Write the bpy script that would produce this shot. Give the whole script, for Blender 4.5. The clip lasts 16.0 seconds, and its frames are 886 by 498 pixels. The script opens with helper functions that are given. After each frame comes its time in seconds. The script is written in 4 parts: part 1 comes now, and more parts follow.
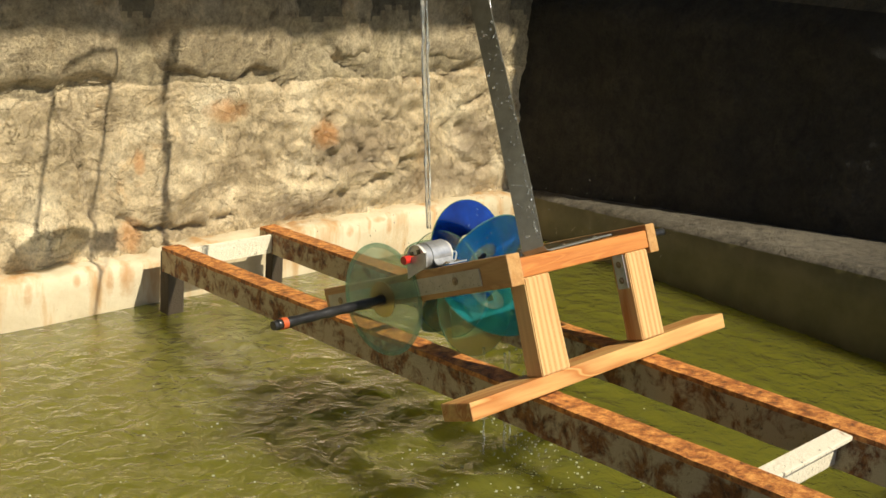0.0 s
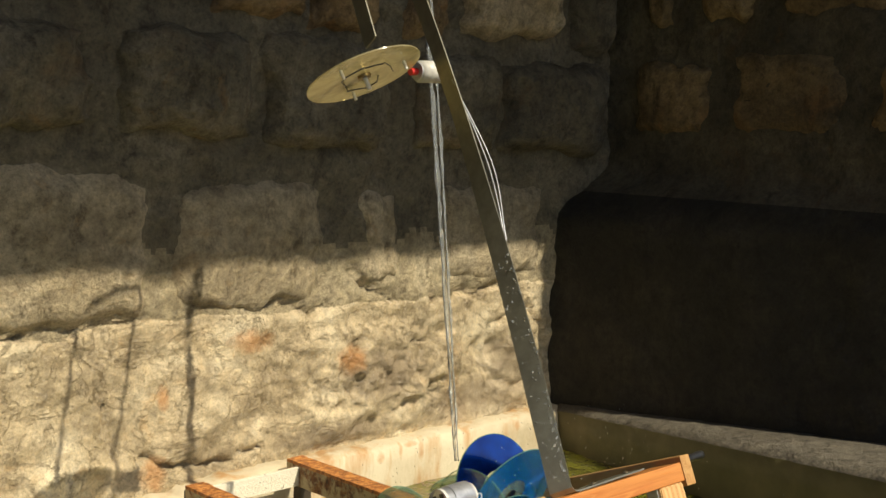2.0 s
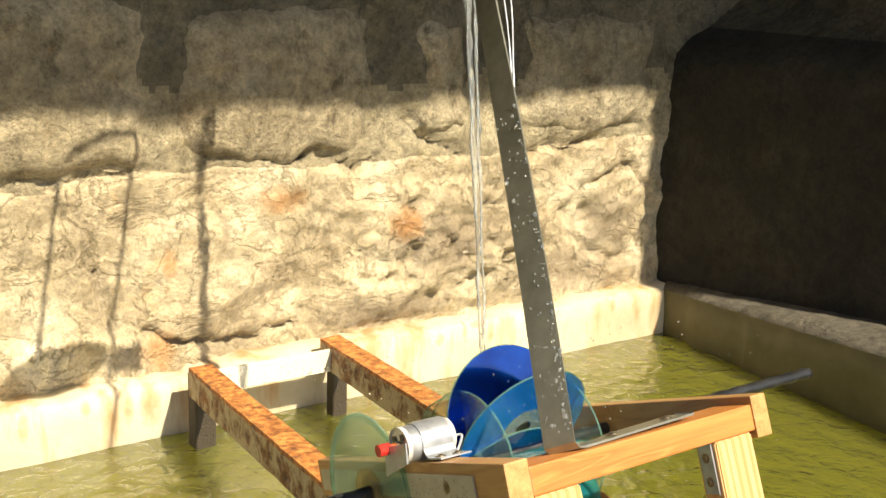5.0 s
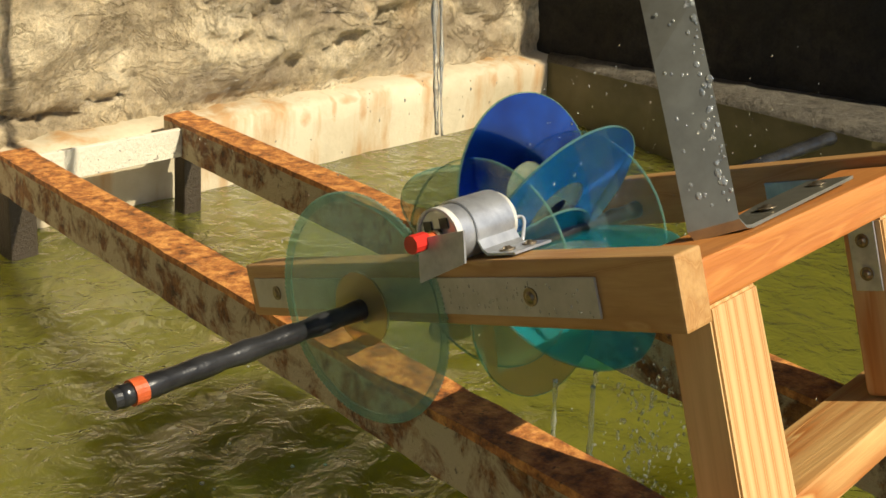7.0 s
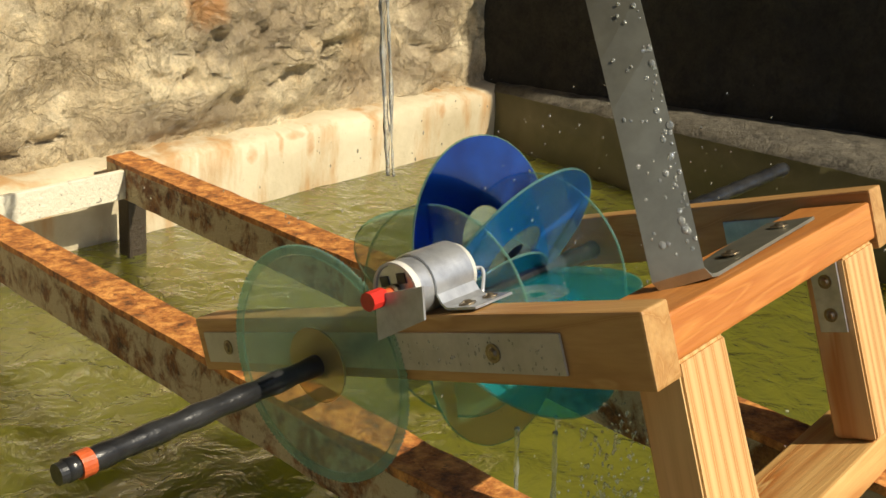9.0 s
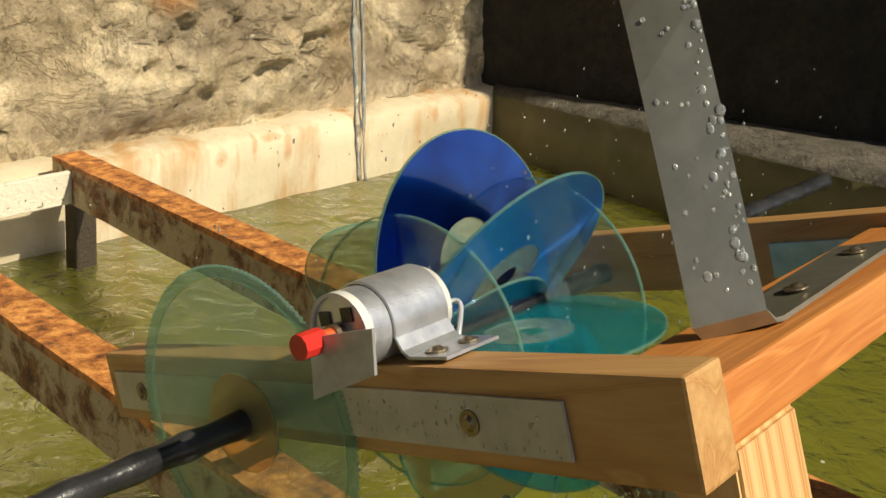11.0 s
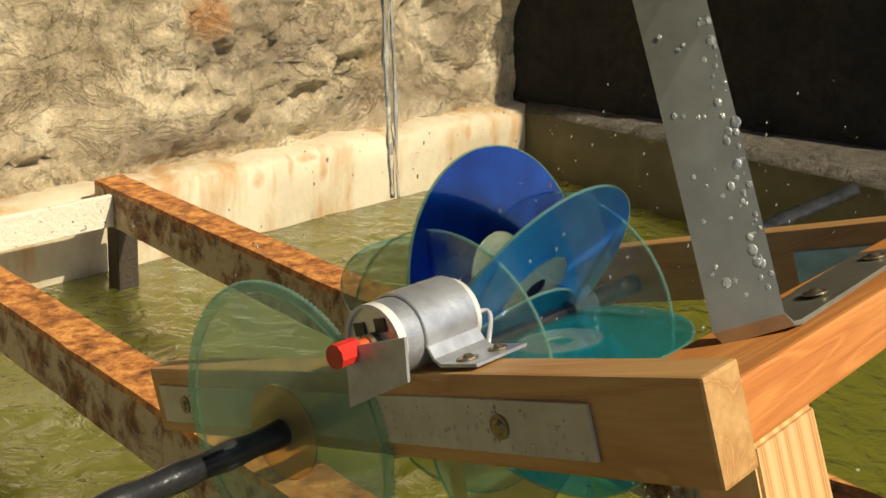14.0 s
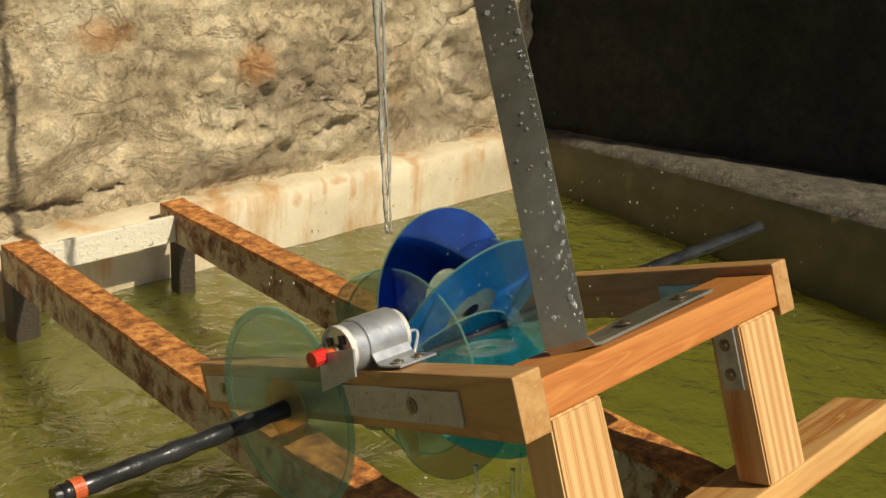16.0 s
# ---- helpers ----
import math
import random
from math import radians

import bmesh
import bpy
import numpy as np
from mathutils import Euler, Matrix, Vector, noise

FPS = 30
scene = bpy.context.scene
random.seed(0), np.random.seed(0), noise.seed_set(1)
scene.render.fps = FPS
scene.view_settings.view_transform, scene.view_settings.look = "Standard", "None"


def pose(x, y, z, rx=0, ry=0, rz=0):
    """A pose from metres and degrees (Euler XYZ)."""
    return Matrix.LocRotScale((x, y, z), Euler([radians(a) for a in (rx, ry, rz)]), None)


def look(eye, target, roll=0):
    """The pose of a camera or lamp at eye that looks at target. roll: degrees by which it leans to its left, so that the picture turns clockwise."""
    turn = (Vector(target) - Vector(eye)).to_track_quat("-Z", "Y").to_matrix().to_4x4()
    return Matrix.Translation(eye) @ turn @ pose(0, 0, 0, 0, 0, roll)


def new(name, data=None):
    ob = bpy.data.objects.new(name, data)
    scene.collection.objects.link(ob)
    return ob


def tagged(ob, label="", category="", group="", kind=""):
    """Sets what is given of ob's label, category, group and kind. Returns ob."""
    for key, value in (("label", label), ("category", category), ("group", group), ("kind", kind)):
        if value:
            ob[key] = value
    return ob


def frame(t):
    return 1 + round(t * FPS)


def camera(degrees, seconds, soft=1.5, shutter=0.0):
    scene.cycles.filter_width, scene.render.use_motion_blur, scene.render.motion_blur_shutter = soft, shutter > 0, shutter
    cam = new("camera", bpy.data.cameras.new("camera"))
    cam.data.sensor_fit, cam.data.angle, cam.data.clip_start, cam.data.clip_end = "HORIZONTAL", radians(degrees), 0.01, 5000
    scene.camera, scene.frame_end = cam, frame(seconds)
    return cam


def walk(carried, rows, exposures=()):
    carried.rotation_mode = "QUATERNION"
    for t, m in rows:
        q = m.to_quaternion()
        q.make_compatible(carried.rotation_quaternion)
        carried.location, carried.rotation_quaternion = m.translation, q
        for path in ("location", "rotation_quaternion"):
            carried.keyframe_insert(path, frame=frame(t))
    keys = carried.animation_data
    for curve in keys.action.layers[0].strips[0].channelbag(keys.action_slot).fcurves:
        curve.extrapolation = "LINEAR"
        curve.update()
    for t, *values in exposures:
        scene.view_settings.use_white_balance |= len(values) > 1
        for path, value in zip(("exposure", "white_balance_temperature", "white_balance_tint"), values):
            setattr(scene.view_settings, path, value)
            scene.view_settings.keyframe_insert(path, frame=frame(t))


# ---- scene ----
cam = camera(40.9, 16.0)
PATH = [
    (0, (-1.158, -1.558, 0.609), (0.224, -0.217, 0.069), 4.2),
    (0.5, (-1.148, -1.558, 0.622), (0.239, -0.202, 0.136), 4.3),
    (1, (-1.144, -1.556, 0.638), (0.247, -0.178, 0.229), 3.6),
    (1.5, (-1.138, -1.546, 0.652), (0.254, -0.15, 0.317), 2.9),
    (2, (-1.111, -1.542, 0.641), (0.252, -0.094, 0.424), 1.5),
    (2.5, (-1.066, -1.523, 0.658), (0.254, -0.027, 0.531), 1.2),
    (3, (-0.994, -1.498, 0.701), (0.248, 0.068, 0.665), 0.8),
    (3.5, (-0.94, -1.514, 0.728), (0.208, 0.123, 0.743), 0.3),
    (4, (-0.853, -1.54, 0.706), (0.156, 0.185, 0.627), -0.0),
    (4.5, (-0.791, -1.573, 0.654), (0.167, 0.169, 0.432), 0.2),
    (5, (-0.772, -1.385, 0.611), (0.343, 0.203, 0.127), 1.9),
    (5.2, (-0.757, -1.326, 0.595), (0.377, 0.226, 0.043), 2.0),
    (7.3, (-0.715, -1.059, 0.47), (0.686, 0.135, -0.312), 5.4),
    (7.5, (-0.717, -1.058, 0.47), (0.693, 0.122, -0.317), 5.5),
    (8, (-0.72, -1.056, 0.477), (0.697, 0.146, -0.263), 5.2),
    (8.5, (-0.72, -1.058, 0.48), (0.708, 0.142, -0.241), 5.0),
    (9, (-0.703, -1.05, 0.48), (0.74, 0.13, -0.245), 4.6),
    (9.5, (-0.641, -1.001, 0.46), (0.798, 0.212, -0.216), 3.3),
    (10, (-0.597, -0.974, 0.437), (0.847, 0.22, -0.262), 4.5),
    (10.2, (-0.594, -0.975, 0.438), (0.858, 0.21, -0.262), 5.8),
    (12.3, (-0.594, -0.977, 0.425), (0.845, 0.213, -0.291), 4.9),
    (12.5, (-0.595, -0.978, 0.424), (0.85, 0.21, -0.284), 5.1),
    (13, (-0.597, -0.98, 0.429), (0.834, 0.233, -0.262), 5.1),
    (13.5, (-0.598, -0.983, 0.431), (0.821, 0.251, -0.25), 4.4),
    (14, (-0.604, -0.988, 0.439), (0.808, 0.253, -0.243), 3.9),
    (14.5, (-0.6, -0.991, 0.434), (0.834, 0.225, -0.246), 5.2),
    (15, (-0.596, -1.002, 0.448), (0.849, 0.214, -0.209), 2.9),
    (15.5, (-0.632, -1.06, 0.503), (0.792, 0.164, -0.186), 4.7),
    (16, (-0.711, -1.161, 0.544), (0.629, 0.146, -0.161), 3.5),
]
EXPOSURES = [(0.0, 0.3), (1.0, 0.15), (2.0, 0.2), (2.5, 0.6), (3.0, 1.3), (3.5, 1.95), (4.0, 2.15), (4.5, 1.7), (5.0, 1.0), (5.4, 0.65), (6.4, 0.35), (7.3, 0.3), (14.5, 0.25), (15.5, 0.05), (16.0, 0.0)]
walk(cam, [(t, look(eye, target, roll)) for t, eye, target, roll in PATH], EXPOSURES)

# ---- light ----
SUN_WAY = Vector((-0.167, 1.0, -1.11)).normalized()
world = bpy.data.worlds.new("world")
scene.world = world
world.use_nodes = True
wn = world.node_tree.nodes
sky = wn.new("ShaderNodeTexSky")
sky.sky_type = "NISHITA"
sky.sun_disc = False
sky.sun_elevation = radians(47.6)
sky.sun_rotation = radians(170.5)
wn["Background"].inputs["Strength"].default_value = 0.075
world.node_tree.links.new(sky.outputs[0], wn["Background"].inputs[0])
sun_data = bpy.data.lights.new("sun", "SUN")
sun_data.energy, sun_data.angle, sun_data.color = 5.0, radians(0.53), (1.0, 0.905, 0.705)
sun = new("sun", sun_data)
sun.matrix_world = Matrix.Translation((0, -4, 4)) @ SUN_WAY.to_track_quat("-Z", "Y").to_matrix().to_4x4()


# ---- materials ----
def material(name):
    m = bpy.data.materials.new(name)
    m.use_nodes = True
    return m, m.node_tree.nodes, m.node_tree.links, m.node_tree.nodes["Principled BSDF"]


def ramp(nodes, links, fac, stops):
    r = nodes.new("ShaderNodeValToRGB")
    e = r.color_ramp.elements
    while len(e) < len(stops):
        e.new(0.5)
    for k, (pos, col) in enumerate(stops):
        e[k].position = pos
        e[k].color = (*col, 1)
    links.new(fac, r.inputs[0])
    return r.outputs[0]


def noise_tex(nodes, links, scale, detail=6, rough=0.6, coord=None, stretch=(1, 1, 1), distort=0.0):
    if coord is None:
        coord = nodes.new("ShaderNodeTexCoord").outputs["Object"]
    mp = nodes.new("ShaderNodeMapping")
    mp.inputs["Scale"].default_value = stretch
    links.new(coord, mp.inputs[0])
    n = nodes.new("ShaderNodeTexNoise")
    n.inputs["Scale"].default_value = scale
    n.inputs["Detail"].default_value = detail
    n.inputs["Roughness"].default_value = rough
    n.inputs["Distortion"].default_value = distort
    links.new(mp.outputs[0], n.inputs["Vector"])
    return n.outputs["Fac"]


def mix(nodes, links, fac, a, b, mode="MIX"):
    m = nodes.new("ShaderNodeMix")
    m.data_type, m.blend_type = "RGBA", mode
    for sock, v in ((m.inputs[0], fac), (m.inputs[6], a), (m.inputs[7], b)):
        if isinstance(v, (int, float)):
            sock.default_value = v
        elif isinstance(v, tuple):
            sock.default_value = (*v, 1)
        else:
            links.new(v, sock)
    return m.outputs[2]


def bump(nodes, links, bsdf, height, strength, dist=0.01):
    b = nodes.new("ShaderNodeBump")
    b.inputs["Strength"].default_value = strength
    b.inputs["Distance"].default_value = dist
    links.new(height, b.inputs["Height"])
    links.new(b.outputs[0], bsdf.inputs["Normal"])


def random_tone(nodes, links, col, lo, hi):
    info = nodes.new("ShaderNodeObjectInfo")
    mr = nodes.new("ShaderNodeMapRange")
    mr.inputs[3].default_value, mr.inputs[4].default_value = lo, hi
    links.new(info.outputs["Random"], mr.inputs[0])
    v = nodes.new("ShaderNodeCombineColor")
    for k in range(3):
        links.new(mr.outputs[0], v.inputs[k])
    return mix(nodes, links, 1.0, col, v.outputs[0], "MULTIPLY")


def spot_mask(nodes, links, spots_at, share=0.6):
    """Ragged patches of rust on an upright face: (x, z, half width, half height) each."""
    def calc(op, a, b):
        q = nodes.new("ShaderNodeMath")
        q.operation = op
        for socket, v in zip(q.inputs, (a, b)):
            if isinstance(v, (int, float)):
                socket.default_value = v
            else:
                links.new(v, socket)
        return q.outputs[0]

    geo, xyz = nodes.new("ShaderNodeNewGeometry"), nodes.new("ShaderNodeSeparateXYZ")
    links.new(geo.outputs["Position"], xyz.inputs[0])
    ragged = calc("MULTIPLY", calc("SUBTRACT", noise_tex(nodes, links, 55, 6, 0.7), 0.5), 2.2)
    best = -9.0
    for x, z, rx, rz in spots_at:
        dx = calc("DIVIDE", calc("SUBTRACT", xyz.outputs[0], x), rx)
        dz = calc("DIVIDE", calc("SUBTRACT", xyz.outputs[2], z), rz)
        best = calc("MAXIMUM", best, calc("SUBTRACT", 1.0, calc("ADD", calc("MULTIPLY", dx, dx), calc("MULTIPLY", dz, dz))))
    return ramp(nodes, links, calc("ADD", best, ragged), [(0.0, (0, 0, 0)), (1.0, (share, share, share))])


def stone_material(name, dark, mid, light, stain, lo=0.8, hi=1.15, rough=0.75, wet=0.0, cracked=0.0, grit=1.0, spots_at=(), damp_at=()):
    m, n, l, b = material(name)
    big = noise_tex(n, l, 7, 8, 0.62)
    fine = noise_tex(n, l, 60, 8, 0.7)
    spots = noise_tex(n, l, 16, 6, 0.7, distort=0.6)
    col = ramp(n, l, big, [(0.3, dark), (0.5, mid), (0.68, light)])
    col = mix(n, l, 0.75 * grit, col, ramp(n, l, fine, [(0.32, (0.36, 0.33, 0.29)), (0.5, (0.92, 0.9, 0.86)), (0.64, (1.3, 1.27, 1.2))]), "MULTIPLY")
    # Shade of small pits put into the colour, as bump shows little there.
    pit_shade = noise_tex(n, l, 21, 9, 0.76, distort=0.15, stretch=(1.25, 1.25, 0.8))
    col = mix(n, l, 0.85 * grit, col, ramp(n, l, pit_shade, [(0.34, (0.32, 0.29, 0.25)), (0.46, (1.0, 1.0, 1.0)), (0.66, (1.12, 1.1, 1.05))]), "MULTIPLY")
    patch = noise_tex(n, l, 4.2, 7, 0.66, distort=0.9)
    col = mix(n, l, ramp(n, l, patch, [(0.58, (0, 0, 0)), (0.72, (0.55, 0.55, 0.55))]), col, stain)
    col = mix(n, l, ramp(n, l, patch, [(0.30, (0.5, 0.5, 0.5)), (0.42, (0, 0, 0))]), col, dark)
    col = mix(n, l, ramp(n, l, spots, [(0.6, (0, 0, 0)), (0.74, (0.8, 0.8, 0.8))]), col, stain)
    grain = noise_tex(n, l, 230, 5, 0.75)
    col = mix(n, l, 0.8, col, ramp(n, l, grain, [(0.30, (0.50, 0.47, 0.42)), (0.48, (1, 1, 1)), (0.70, (1.28, 1.26, 1.2))]), "MULTIPLY")
    vein = noise_tex(n, l, 11, 7, 0.62, distort=1.2, stretch=(1, 1, 1.5))
    line = ramp(n, l, vein, [(0.485, (1, 1, 1)), (0.5, (0, 0, 0)), (0.515, (1, 1, 1))])
    if cracked:
        # Broad noise sets how far the vein lines darken.
        vein_share = ramp(n, l, noise_tex(n, l, 5, 4, 0.6), [(0.42, (0, 0, 0)), (0.6, (cracked,) * 3)])
        col = mix(n, l, vein_share, col, mix(n, l, 1.0, col, ramp(n, l, line, [(0.0, (0.30, 0.24, 0.17)), (0.8, (1, 1, 1))]), "MULTIPLY"))
    if damp_at:
        col = mix(n, l, spot_mask(n, l, damp_at, 0.85), col, (0.27, 0.205, 0.13))
    if spots_at:
        col = mix(n, l, spot_mask(n, l, spots_at), col, (0.50, 0.20, 0.045))
    col = random_tone(n, l, col, lo, hi)
    l.new(col, b.inputs["Base Color"])
    rr = ramp(n, l, big, [(0.35, (rough - wet,) * 3), (0.65, (rough,) * 3)])
    l.new(rr, b.inputs["Roughness"])
    h = mix(n, l, 0.5, fine, big)
    crag = noise_tex(n, l, 30, 9, 0.75, distort=0.15)
    rel = mix(n, l, 0.16, mix(n, l, 0.55, h, crag), grain)
    if cracked:
        rel = mix(n, l, 0.12, rel, line)
    bump(n, l, b, rel, 1.0, 0.024 * grit)
    return m


RUBBLE = stone_material("darker_lime_mortar", (0.11, 0.094, 0.062), (0.20, 0.172, 0.115), (0.30, 0.258, 0.178), (0.16, 0.115, 0.06), 0.95, 1.05, 0.75, 0.1)
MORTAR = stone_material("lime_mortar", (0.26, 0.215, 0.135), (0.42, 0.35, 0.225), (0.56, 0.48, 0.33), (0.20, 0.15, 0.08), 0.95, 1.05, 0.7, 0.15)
STONE_BROWN = stone_material("brown_sandstone", (0.12, 0.08, 0.042), (0.27, 0.185, 0.095), (0.42, 0.30, 0.16), (0.42, 0.20, 0.055), 0.8, 1.15)
STONE_ORANGE = stone_material("ochre_sandstone", (0.17, 0.10, 0.045), (0.38, 0.235, 0.10), (0.52, 0.36, 0.18), (0.52, 0.22, 0.05), 0.95, 1.1)
STONE_GREY = stone_material("grey_stone", (0.10, 0.087, 0.06), (0.19, 0.163, 0.11), (0.30, 0.262, 0.185), (0.24, 0.15, 0.065), 0.8, 1.15)
STONE_PALE = stone_material("pale_stone", (0.36, 0.285, 0.175), (0.52, 0.42, 0.27), (0.62, 0.53, 0.37), (0.50, 0.32, 0.14), 0.9, 1.1)
STONE_WET = stone_material("wet_limestone", (0.25, 0.195, 0.12), (0.55, 0.445, 0.285), (0.76, 0.66, 0.47), (0.52, 0.33, 0.15), 0.94, 1.06, 0.42, 0.22, 0.12, 0.66, ((-0.214, 0.213, 0.012, 0.022), (-0.06, 0.285, 0.05, 0.022), (0.13, 0.235, 0.035, 0.028), (-0.235, 0.10, 0.03, 0.03)),
                           ((0.44, 0.12, 0.20, 0.05), (0.20, 0.20, 0.13, 0.05), (0.53, 0.19, 0.07, 0.07), (0.10, 0.11, 0.14, 0.03)))
STONE_FOOT = stone_material("calcified_stone", (0.27, 0.22, 0.14), (0.46, 0.38, 0.25), (0.62, 0.53, 0.37), (0.44, 0.28, 0.12), 0.9, 1.08, 0.6, 0.2)
# Near-black base colour carries the side wall's deep shade.
DARK_WALL = stone_material("shade_darkened_stone", (0.013, 0.011, 0.007), (0.026, 0.022, 0.014), (0.044, 0.037, 0.025), (0.027, 0.017, 0.009), 0.9, 1.1, 0.8)
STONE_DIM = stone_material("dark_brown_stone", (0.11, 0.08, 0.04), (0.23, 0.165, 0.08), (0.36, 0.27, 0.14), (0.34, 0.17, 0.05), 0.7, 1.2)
MORTAR_DIM = stone_material("half_shade_mortar", (0.048, 0.041, 0.027), (0.090, 0.077, 0.049), (0.15, 0.127, 0.08), (0.13, 0.075, 0.03), 0.95, 1.05)
# Concrete toned down so the sunlit ledge still looks shaded.
CONCRETE = stone_material("shade_darkened_concrete", (0.10, 0.088, 0.065), (0.145, 0.128, 0.098), (0.20, 0.18, 0.14), (0.11, 0.085, 0.05), 0.95, 1.05, 0.7)


def band_material():
    m, n, l, b = material("cream_tank_render")
    big = noise_tex(n, l, 9, 6, 0.6)
    fine = noise_tex(n, l, 70, 6, 0.65)
    drip = noise_tex(n, l, 22, 5, 0.6, stretch=(1, 1, 0.22))
    col = ramp(n, l, big, [(0.3, (0.44, 0.36, 0.23)), (0.6, (0.61, 0.53, 0.375))])
    col = mix(n, l, ramp(n, l, drip, [(0.50, (0, 0, 0)), (0.66, (0.8, 0.8, 0.8))]), col, (0.42, 0.22, 0.07))
    col = mix(n, l, ramp(n, l, fine, [(0.66, (0, 0, 0)), (0.74, (0.7, 0.7, 0.7))]), col, (0.25, 0.19, 0.11))
    runs = ((0.180, 0.062, 0.010, 0.012), (0.224, 0.066, 0.005, 0.018), (0.272, 0.058, 0.008, 0.024), (0.250, 0.073, 0.016, 0.005), (-0.262, 0.045, 0.016, 0.036), (-0.292, 0.050, 0.008, 0.026),
            (-0.420, 0.050, 0.008, 0.024), (-0.345, 0.058, 0.008, 0.012), (-0.62, 0.050, 0.010, 0.02), (0.52, 0.064, 0.008, 0.012))
    col = mix(n, l, spot_mask(n, l, runs), col, (0.40, 0.19, 0.055))
    l.new(col, b.inputs["Base Color"])
    b.inputs["Roughness"].default_value = 0.6
    bump(n, l, b, fine, 0.4, 0.004)
    return m


def rust_material(name, lo, hi, paint, shade_tone=1.0):
    m, n, l, b = material(name)
    big = noise_tex(n, l, 34, 8, 0.68, distort=0.4)
    mid = noise_tex(n, l, 90, 6, 0.7)
    fine = noise_tex(n, l, 300, 4, 0.6)
    rust = ramp(n, l, mid, [(0.34, (0.10 * shade_tone, 0.038 * shade_tone, 0.014 * shade_tone)), (0.48, (0.40 * shade_tone, 0.14 * shade_tone, 0.032 * shade_tone)), (0.64, (0.72 * shade_tone, 0.33 * shade_tone, 0.085 * shade_tone))])
    col = mix(n, l, ramp(n, l, big, [(lo, (0, 0, 0)), (hi, (1, 1, 1))]), paint, rust)
    col = mix(n, l, ramp(n, l, noise_tex(n, l, 130, 6, 0.72, distort=0.5), [(0.60, (0, 0, 0)), (0.66, (0.8, 0.8, 0.8))]), col, (0.045, 0.022, 0.012))
    l.new(col, b.inputs["Base Color"])
    b.inputs["Roughness"].default_value = 0.62
    bump(n, l, b, mix(n, l, 0.5, mid, fine), 0.9, 0.003)
    return m


def plain(name, col, rough, metal=0.0, grain=0.0, scale=80, col2=None):
    m, n, l, b = material(name)
    f = noise_tex(n, l, scale, 5, 0.6)
    c2 = col2 or tuple(v * 0.72 for v in col)
    l.new(ramp(n, l, f, [(0.35, c2), (0.62, col)]), b.inputs["Base Color"])
    b.inputs["Roughness"].default_value = rough
    b.inputs["Metallic"].default_value = metal
    if grain:
        bump(n, l, b, f, grain, 0.002)
    return m


BAND = band_material()
TANK_SIDE = plain("algae_stained_render", (0.125, 0.105, 0.045), 0.5, 0.0, 0.3, 14, (0.08, 0.072, 0.026))
RUST_TOP = rust_material("orange_rust", 0.26, 0.38, (0.44, 0.22, 0.08))
# The 0.42 darkens the rust to paint in the unlit side's shade.
RUST_SIDE = rust_material("shaded_rust_through_cream_paint", 0.47, 0.58, (0.48, 0.39, 0.24), 0.42)
RUST_DARK = rust_material("dark_corroded_iron", 0.66, 0.76, (0.045, 0.032, 0.018))
RUST_PALE = rust_material("cream_paint_with_rust_spots", 0.60, 0.68, (0.72, 0.66, 0.52))


def wood_material(name, axis, light, dark, scale, warp, bands=0.0):
    m, n, l, b = material(name)
    coord = n.new("ShaderNodeTexCoord").outputs["Object"]
    st = [1.0, 1.0, 1.0]
    st[axis] = 0.09
    warped = noise_tex(n, l, warp, 3, 0.5, coord, tuple(st), 0.3)
    grain = noise_tex(n, l, 260, 4, 0.6, coord, tuple(v if v == 1 else 0.03 for v in st))
    wv = n.new("ShaderNodeMath")
    wv.operation = "MULTIPLY_ADD"
    wv.inputs[1].default_value = scale
    wv.inputs[2].default_value = 0.0
    if bands:
        sep = n.new("ShaderNodeSeparateXYZ")
        l.new(coord, sep.inputs[0])
        mul = n.new("ShaderNodeMath")
        mul.operation = "MULTIPLY"
        mul.inputs[1].default_value = bands
        l.new(sep.outputs["X"], mul.inputs[0])
        l.new(mul.outputs[0], wv.inputs[2])
    l.new(warped, wv.inputs[0])
    fr = n.new("ShaderNodeMath")
    fr.operation = "PINGPONG"
    fr.inputs[1].default_value = 1.0
    l.new(wv.outputs[0], fr.inputs[0])
    rings = ramp(n, l, fr.outputs[0], [(0.0, light), (0.62, tuple(0.6 * a + 0.4 * c for a, c in zip(light, dark))), (0.9, dark), (1.0, light)])
    col = mix(n, l, 0.35, rings, ramp(n, l, grain, [(0.35, (0.62, 0.52, 0.42)), (0.6, (1.0, 1.0, 1.0))]), "MULTIPLY")
    l.new(col, b.inputs["Base Color"])
    b.inputs["Roughness"].default_value = 0.48
    bump(n, l, b, grain, 0.25, 0.002)
    return m


PINE_X = wood_material("pine_grain_lengthwise", 0, (0.64, 0.38, 0.135), (0.44, 0.16, 0.035), 13, 20)
PINE_S = wood_material("beam_pine", 1, (0.50, 0.29, 0.105), (0.40, 0.20, 0.06), 14, 26)
PINE_H = wood_material("pale_pine_legs", 2, (0.68, 0.45, 0.20), (0.46, 0.20, 0.05), 2.2, 34, 250)
PINE_ORANGE = wood_material("orange_varnished_wood", 0, (0.55, 0.22, 0.05), (0.46, 0.155, 0.03), 9, 22)


ALU = plain("dull_aluminium", (0.37, 0.35, 0.265), 0.38, 0.8, 0.06, 60, (0.29, 0.275, 0.21))
SHEET_GREY = plain("grey_sheet_metal", (0.44, 0.45, 0.46), 0.38, 0.45, 0.1, 120, (0.33, 0.34, 0.35))
GALV = plain("galvanised_steel", (0.62, 0.63, 0.64), 0.36, 0.72, 0.22, 90, (0.44, 0.45, 0.47))
